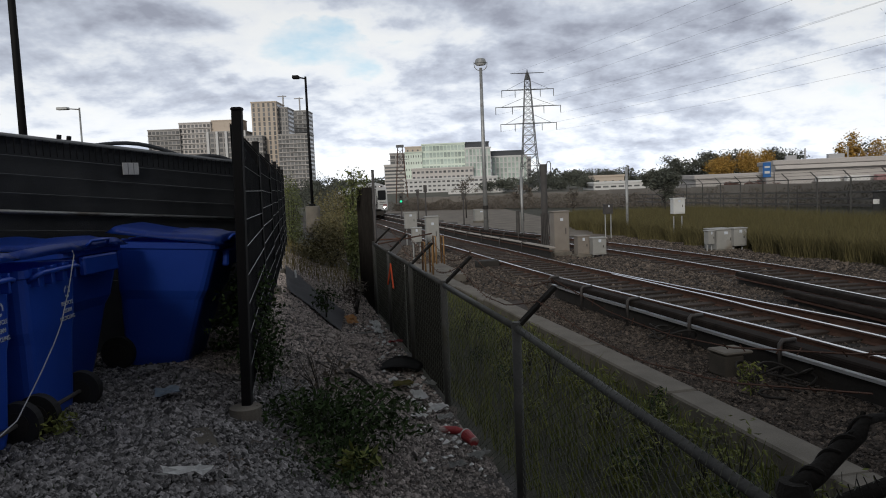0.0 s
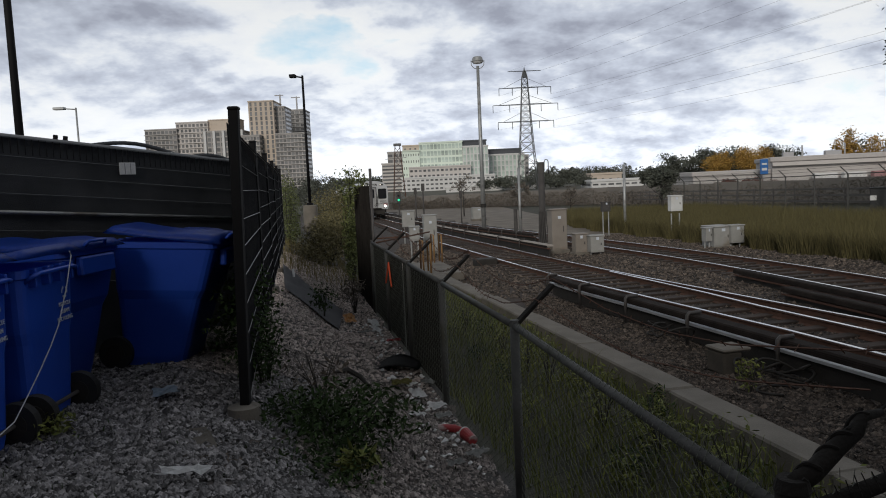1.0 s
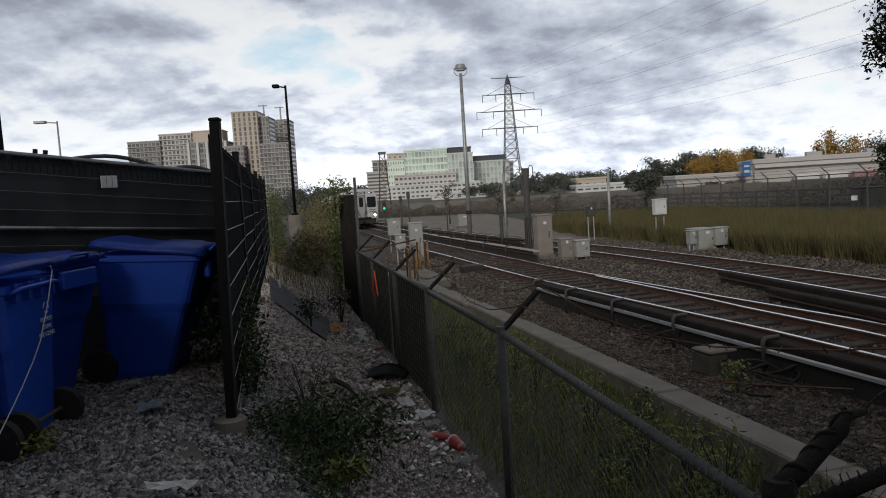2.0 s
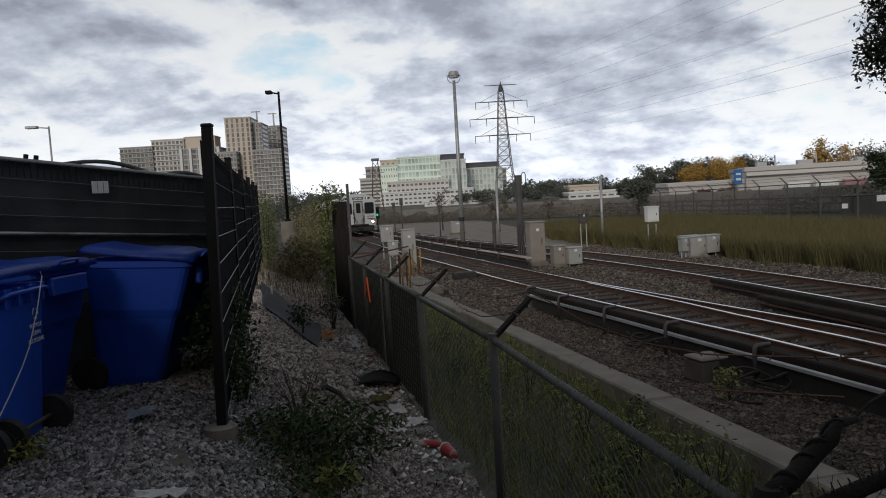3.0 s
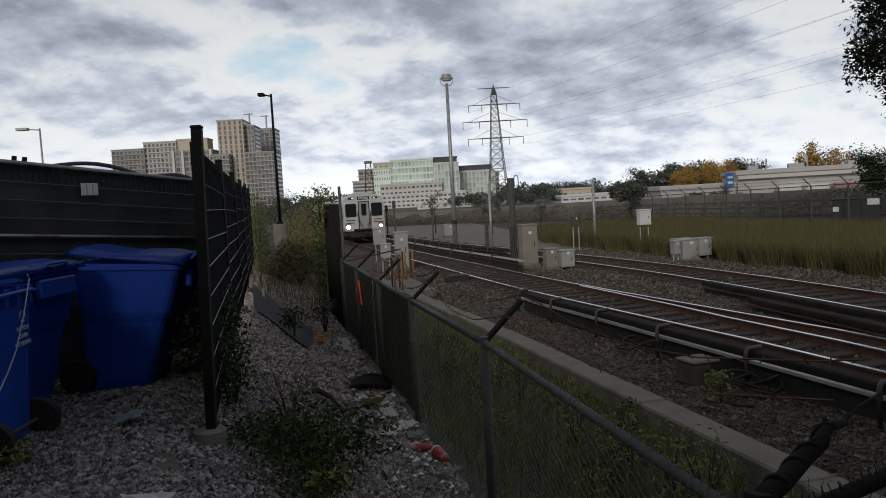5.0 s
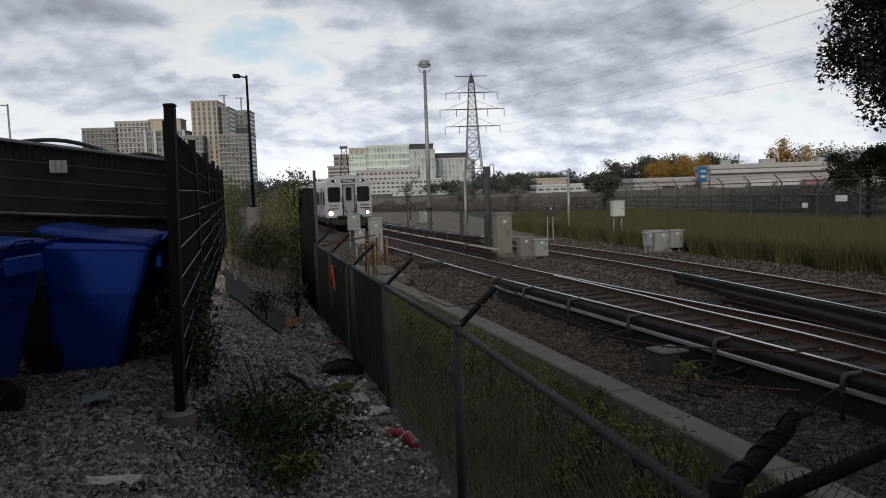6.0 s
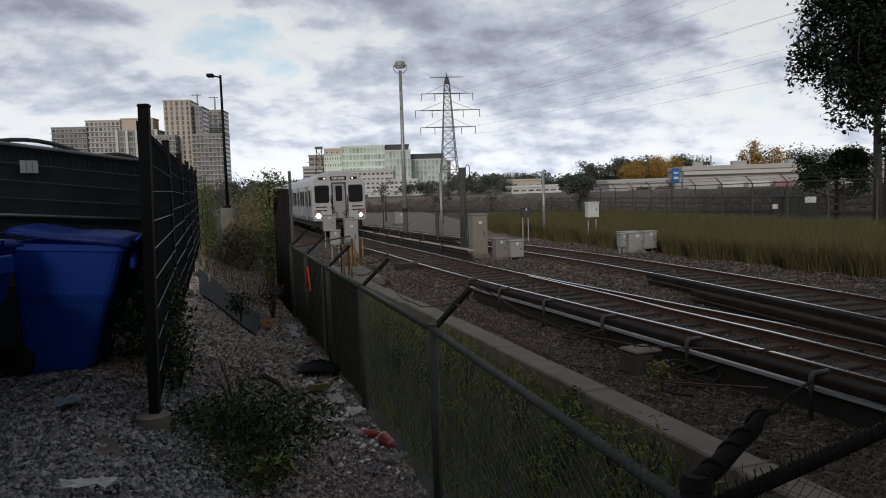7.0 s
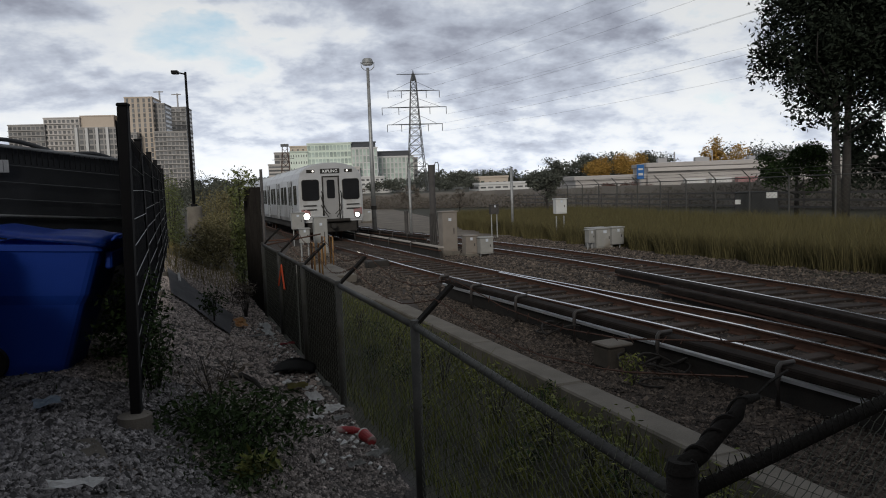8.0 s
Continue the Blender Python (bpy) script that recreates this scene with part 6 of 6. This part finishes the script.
SHED = mat("grey_shed_wall", (0.42, 0.395, 0.38), (0.50, 0.475, 0.455), 0.85, scale=0.2, fine=3, wear=(0.38, 0.36, 0.345))
SIGNBLUE = mat("blue_sign_board", (0.02, 0.12, 0.36), (0.03, 0.15, 0.42), 0.5, scale=1, fine=10, bump=0)


def skyline():
    D = 500
    building("apartment_tower", "tall tan apartment tower with dark window columns", -124, -107.5, D, 26, 59.5, 20, 5, TAN, FARGLASS, (0.42, 0.8))
    building("apartment_tower", "grey side wing of the tan apartment tower", -107.4, -101.5, D + 6, 22, 56, 20, 3, GREYWALL, FARGLASS, (0.6, 0.7))
    building("tower_under_construction", "grey concrete tower under construction with open floors", -119, -98, D + 60, 24, 59, 20, 6, BARECONC, FARGLASS, (0.7, 0.6), slab=BARECONC)
    building("apartment_tower", "dark grey apartment tower with banded balconies", -106.5, -87, D - 4, 22, 37.5, 14, 8, GREYWALL, FARGLASS, (0.7, 0.62), slab=PALEWALL)
    building("apartment_block", "grey apartment block with rows of balconies", -193, -172, D, 20, 44, 14, 8, GREYWALL, FARGLASS, (0.7, 0.55), slab=GREYWALL)
    building("apartment_block", "pale grey apartment block with rows of balconies", -173, -152, D + 2, 20, 48, 15, 8, PALEWALL, FARGLASS, (0.6, 0.55), slab=PALEWALL)
    building("apartment_block", "apartment block with white frames and tan crown", -154, -128, D - 4, 20, 41, 13, 9, GREYWALL, FARGLASS, (0.72, 0.7), slab=None)
    building("apartment_block", "tan upper storeys of the apartment block", -152, -132, D + 4, 14, 49, 2, 6, TAN, TAN, (0.2, 0.3), base=38)
    building("apartment_block", "low grey wing beside the tan tower", -128, -116, D - 8, 16, 37, 12, 6, GREYWALL, FARGLASS, (0.7, 0.55), slab=PALEWALL)
    # white piers on the framed block
    t = thing("facade_piers", "white vertical piers on the apartment block", "facade")
    for k in range(5):
        x = -153 + 6 * k
        part("pier", block(x, D - 5.4, 0, x + 1.6, D - 4.1, 41.5, 0.05), WHITEWALL, t)
    # cranes on the unfinished tower
    for x, h in ((-115, 12), (-103, 10)):
        t = thing("tower_crane", "thin tower crane on the unfinished tower", "crane", pose(x, D + 60, 59))
        part("mast", block(-0.5, -0.5, 0, 0.5, 0.5, h, 0.05), GALV_FAR, t)
        part("jib", block(-4, -0.3, h - 1, 2.5, 0.3, h - 0.3, 0.05), GALV_FAR, t)
    # the hospital
    B = 400
    g = building("glass_building", "pale green glass hospital block with a stepped front", -10.5, 12.2, B, 20, 22.4, 7, 12, GREENGLASS, GREENPANE, (0.8, 0.7))
    building("glass_building", "lower green glass wing with small windows", -19.5, -10.4, B - 1, 20, 18.5, 6, 7, GREENGLASS, FARGLASS, (0.3, 0.35))
    building("office_wing", "tan brick top of the glass wing", -19.5, -6, B + 4, 12, 21.5, 2, 5, TAN, FARGLASS, (0.3, 0.3), base=16)
    building("glass_building", "pale glass block with white piers and a dark roof", 12.3, 25.6, B - 2, 20, 19.5, 6, 7, WHITEWALL, GREENPANE, (0.66, 0.85))
    building("plant_room", "dark rooftop plant room", 11, 25, B + 2, 12, 22.6, 1, 3, DARKROOF, DARKROOF, (0.2, 0.2), base=19.4)
    building("glass_building", "white framed glass block with dark plant room", 27.5, 47, B + 20, 20, 15.2, 6, 9, WHITEWALL, GREENPANE, (0.62, 0.85))
    building("plant_room", "dark rooftop plant room", 27.5, 46, B + 24, 12, 18.2, 1, 3, DARKROOF, DARKROOF, (0.2, 0.2), base=15.2)
    building("office_block", "grey slab block behind the glass buildings", 47, 54, B + 60, 20, 15.5, 6, 3, GREYWALL, FARGLASS, (0.6, 0.5))
    building("office_block", "brown banded office block", -31.5, -16, B + 10, 20, 12.6, 8, 1, PALEWALL, FARGLASS, (0.96, 0.5))
    building("office_block", "dark upper storeys behind the banded block", -29.5, -20, B + 30, 20, 19.5, 3, 3, GREYWALL, FARGLASS, (0.8, 0.5), base=10)
    building("podium", "low white stepped podium of the hospital", -20, 28, B - 12, 12, 4.2, 3, 20, WHITEWALL, FARGLASS, (0.6, 0.4))
    building("podium", "upper terrace of the hospital podium", -16, 16, B - 8, 10, 9.5, 2, 14, PALEWALL, FARGLASS, (0.6, 0.4), base=4)
    building("warehouse", "low long white warehouse", 2, 40, 300, 14, -0.6, 1, 12, WHITEWALL, FARGLASS, (0.3, 0.25))
    building("warehouse", "low white roofed depot with a row of openings", 52, 76, 260, 20, -0.4, 1, 9, WHITEWALL, FARGLASS, (0.7, 0.3))
    building("house", "low tan house by the far woods", 60, 72, 300, 10, 2.0, 1, 4, TAN, FARGLASS, (0.3, 0.3))
    building("warehouse", "long grey concrete warehouse with a white parapet", 53.8, 99.6, 118, 30, 2.9, 1, 14, SHED, SHED, (0.02, 0.02), turn=-18)
    building("warehouse", "lower grey warehouse wing", 42.5, 57, 126.6, 14, 1.0, 1, 6, SHED, SHED, (0.02, 0.02), turn=-4)
    t = thing("loading_doors", "white and red loading doors of the warehouse", "door")
    for i, (x, m) in enumerate(((60, WHITEWALL), (64, WHITEWALL), (68, REDP), (73, WHITEWALL), (78, SHED))):
        part("door", block(x, 120.9 - (x - 60) * 0.325, -2.0, x + 3.6, 121.9 - (x - 60) * 0.325, 0.8, 0.03, pose(0, 0, 0)), m, t)
    t = thing("parapet", "pale parapet and roof vents of the warehouse", "roof", pose(76.5, 117.6, 2.9, 0, 0, -18), kind="structure")
    part("parapet_band", block(-22.8, -0.5, -0.7, 22.8, -0.12, -0.1, 0.03), PALEWALL, t)
    for k in range(6):
        x = -20 + 7 * k + random.uniform(-2, 2)
        part("roof_vent", block(x, 2, 0.7, x + random.uniform(0.8, 2.4), 4, 0.7 + random.uniform(0.5, 1.2), 0.05), GALV_FAR, t)
        part("flue", rod(bmesh.new(), (x + 3, 3, 0.5), (x + 3, 3, 2.6), 0.12, 8), GALV_FAR, t)
    t = thing("sign_board", "tall blue sign board with white bars on the warehouse", "sign", pose(52.5, 122.5, 0.4))
    part("board", block(-0.62, -0.15, 0.6, 0.62, 0.15, 3.0, 0.03), SIGNBLUE, t)
    part("sign_post", rod(bmesh.new(), (0, 0.1, -3.2), (0, 0.1, 0.7), 0.12, 8), GALV_FAR, t)
    for z, h in ((1.2, 0.4), (2.1, 0.3)):
        part("bar", block(-0.42, -0.17, z, 0.42, -0.154, z + h, 0.002), INK_PAINT, t, "white bar")


GALV_FAR = mat("far_crane_steel", (0.35, 0.35, 0.36), (0.4, 0.4, 0.41), 0.6, scale=1, fine=5, bump=0)
skyline()


# ---- pylons and lines ----
PYL = mat("grey_lattice_steel", (0.10, 0.105, 0.11), (0.14, 0.145, 0.15), 0.6, 0.3, scale=1, fine=6, bump=0)


def pylon(x, y, z0, s=1.0, turn=0.0):
    t = thing("pylon", "grey steel lattice transmission pylon with three pairs of arms", "pylon", pose(x, y, z0, 0, 0, turn))
    half = lambda z: float(np.interp(z, (0, 14, 35, 36.6), (3.3, 2.0, 0.75, 0.25))) * s
    zs = [0, 4.5, 8.5, 12, 15, 17.8, 20.2, 22.4, 24.4, 26.4, 28.4, 30.4, 32.4, 34.4]
    for sx in (-1, 1):
        for sy in (-1, 1):
            bm = tube(bmesh.new(), [(sx * half(z), sy * half(z), z) for z in zs + [36.4]], 0.13, 4)
            part("leg", bm, PYL, t)
    for z0_, z1_ in zip(zs, zs[1:]):
        a, b = half(z0_), half(z1_)
        bm = bmesh.new()
        for (p, q) in (((-1, -1), (1, -1)), ((1, -1), (1, 1)), ((1, 1), (-1, 1)), ((-1, 1), (-1, -1))):
            rod(bm, (p[0] * a, p[1] * a, z0_), (q[0] * b, q[1] * b, z1_), 0.07, 4)
            rod(bm, (q[0] * a, q[1] * a, z0_), (p[0] * b, p[1] * b, z1_), 0.07, 4)
            rod(bm, (p[0] * b, p[1] * b, z1_), (q[0] * b, q[1] * b, z1_), 0.06, 4)
        tagged(part("bracing", bm, PYL, t), kind="stuff")
    part("peak", rod(bmesh.new(), (0, 0, 34.4), (0, 0, 37.6), 0.6, 4, 0.05), PYL, t)
    for z, w in ((36.3, 5.0), (31.4, 7.9), (26.4, 9.9), (21.3, 8.5)):
        for sx in (-1, 1):
            bm = bmesh.new()
            rod(bm, (0, -half(z), z), (sx * w, 0, z), 0.09, 4)
            rod(bm, (0, half(z), z), (sx * w, 0, z), 0.09, 4)
            if z < 35:
                rod(bm, (sx * half(z), 0, z + 2.6), (sx * w * 0.8, 0, z + 0.1), 0.05, 4)
            arm = part("arm", bm, PYL, t)
            if z < 35:
                for q in (0.99, 0.48):
                    part("insulator", rod(bmesh.new(), (sx * w * q, 0, z), (sx * w * q, 0, z - 2.2), 0.1, 6), PYL, arm)
    return t


def lines():
    x0, y0, z0 = 26.6, 230, -2.2
    pylon(x0, y0, z0, 1.0, 0)
    pylon(95, 10, z0 + 6, 1.0, 22)
    t = thing("power_lines", "thin sagging power lines between the pylons", "power line", kind="structure")
    for z, w in ((36.3, 5.0), (29.2, 7.9), (24.2, 9.9), (19.1, 8.5)):
        for sx in (-1, 1):
            for q in (1.0,):
                a = Vector((x0 + sx * w * q, y0, z0 + z))
                b = Vector((95 + sx * w * q * 0.93, 10 + sx * w * q * 0.37, z0 + 6 + z))
                pts = []
                for i in range(25):
                    k = i / 24
                    p = a.lerp(b, k)
                    p.z -= 10 * k * (1 - k)
                    pts.append(p)
                part("line", tube(bmesh.new(), pts, 0.016, 4), PYL, t)
    # smaller mast behind the trees
    t = thing("lattice_mast", "slim rusty lattice mast with a square platform", "mast", pose(-9.9, 180, -2.2))
    for s in (-1, 1):
        part("leg", tube(bmesh.new(), [(s * 1.5, 0, 0), (s * 0.55, 0, 13.2)], 0.1, 4), RUST, t)
        part("leg", tube(bmesh.new(), [(s * 1.5, 1, 0), (s * 0.55, 0.4, 13.2)], 0.1, 4), RUST, t)
    bm = bmesh.new()
    for k in range(8):
        z = k * 1.6
        a, b = 1.5 - 0.95 * z / 13.2, 1.5 - 0.95 * (z + 1.6) / 13.2
        rod(bm, (-a, 0, z), (b, 0, z + 1.6), 0.05, 4)
        rod(bm, (a, 0, z), (-b, 0, z + 1.6), 0.05, 4)
    tagged(part("bracing", bm, RUST, t), kind="stuff")
    part("platform", block(-0.9, -0.6, 13.2, 0.9, 0.6, 13.8, 0.05), PYL, t)
    part("arm", rod(bmesh.new(), (-3, 0, 10.2), (2, 0, 10.4), 0.06, 4), PYL, t)


lines()


# ---- far woods ----
def woods():
    def wood(name, n_trees, x0, x1, y, zb, h, r, material, label, k=260, size=0.9):
        c = []
        for i in range(n_trees):
            x = x0 + (x1 - x0) * (i + RNG.random()) / n_trees
            hh = h * (0.7 + 0.5 * RNG.random())
            rr = r * (0.7 + 0.6 * RNG.random())
            c.append(clump_points((x, y + RNG.normal() * 6, zb + hh * 0.5), (rr, rr, hh * 0.5), int(k * 2.6), 12, 0.26))
        v, f = leaves(np.concatenate(c), size * 0.55)
        tagged(raw(name, v, f, material), label, "trees", kind="stuff")

    wood("woods", 26, 45, 150, 330, -2, 7.5, 6, LEAF_FAR, "distant dark green woods along the horizon", 320, 0.9)
    wood("woods", 16, 95, 150, 320, 1, 9.5, 7, LEAF_FAR, "distant dark wooded hill", 420, 0.9)
    wood("autumn_woods", 8, 103, 126, 290, 0, 9.5, 5, LEAF_GOLD, "distant golden autumn trees", 900, 0.6)
    wood("autumn_woods", 3, 112, 122, 215, 0, 11.5, 4.5, LEAF_GOLD, "distant orange autumn trees behind the warehouse", 600, 0.7)
    wood("woods", 7, 124, 170, 220, 0, 11.5, 6, LEAF_FAR, "green trees behind the warehouse", 500, 0.7)
    wood("red_shrubs", 3, 44, 52, 112, -2, 3.0, 3.0, LEAF_RED, "red autumn shrubs in front of the warehouse", 700, 0.3)
    wood("woods", 10, 18, 52, 290, -2, 5.0, 5, LEAF_FAR, "dark trees around the far depot", 300, 0.8)
    wood("woods", 9, -60, -28, 300, -2, 7, 6, LEAF_FAR, "dark trees at the end of the lot", 300, 0.8)
    wood("woods", 12, -45, -14, 130, -1.5, 4.5, 2.6, LEAF_FAR, "half-bare trees at the end of the lot", 300, 0.35)
    wood("woods", 30, -260, 260, 1200, -4, 20, 22, LEAF_FAR, "far wooded horizon", 160, 4.0)


woods()


# ---- behind the camera ----
# unseen block, added to keep the low sun off the near ground
def behind():
    t = thing("shade_block", "long unseen brown block added behind the viewpoint to shade the foreground", "building", kind="structure")
    part("wall", block(-32, -16, -1, 32, -12, 9, 0.05), SHADE_BLOCK, t)
    part("roof", block(-32.5, -16.5, 9, 32.5, -11.6, 9.6, 0.1), DARKROOF, t)


SHADE_BLOCK = mat("shade_block_brown", (0.20, 0.13, 0.10), (0.27, 0.19, 0.15), 0.9, scale=2, fine=20)
behind()


# ---- what moves ----
def car_rows(lag):
    rows = []
    for k in range(17):
        t = k * 0.5
        y = 78.4 - 2.5 * t - 0.335 * t * t + lag
        x = track_x(y, 1)
        yb = y + 17
        rz = math.degrees(math.atan2(-(track_x(yb, 1) - track_x(y + 3, 1)), yb - y - 3))
        rx = math.degrees(math.atan2(rail_z(yb) - rail_z(y), yb - y))
        rows.append((t, pose(x, y, rail_z(y), rx, 0, rz)))
    return rows


def motions():
    walk(lead_car, car_rows(0.0))
    walk(rear_car, car_rows(22.9))


motions()
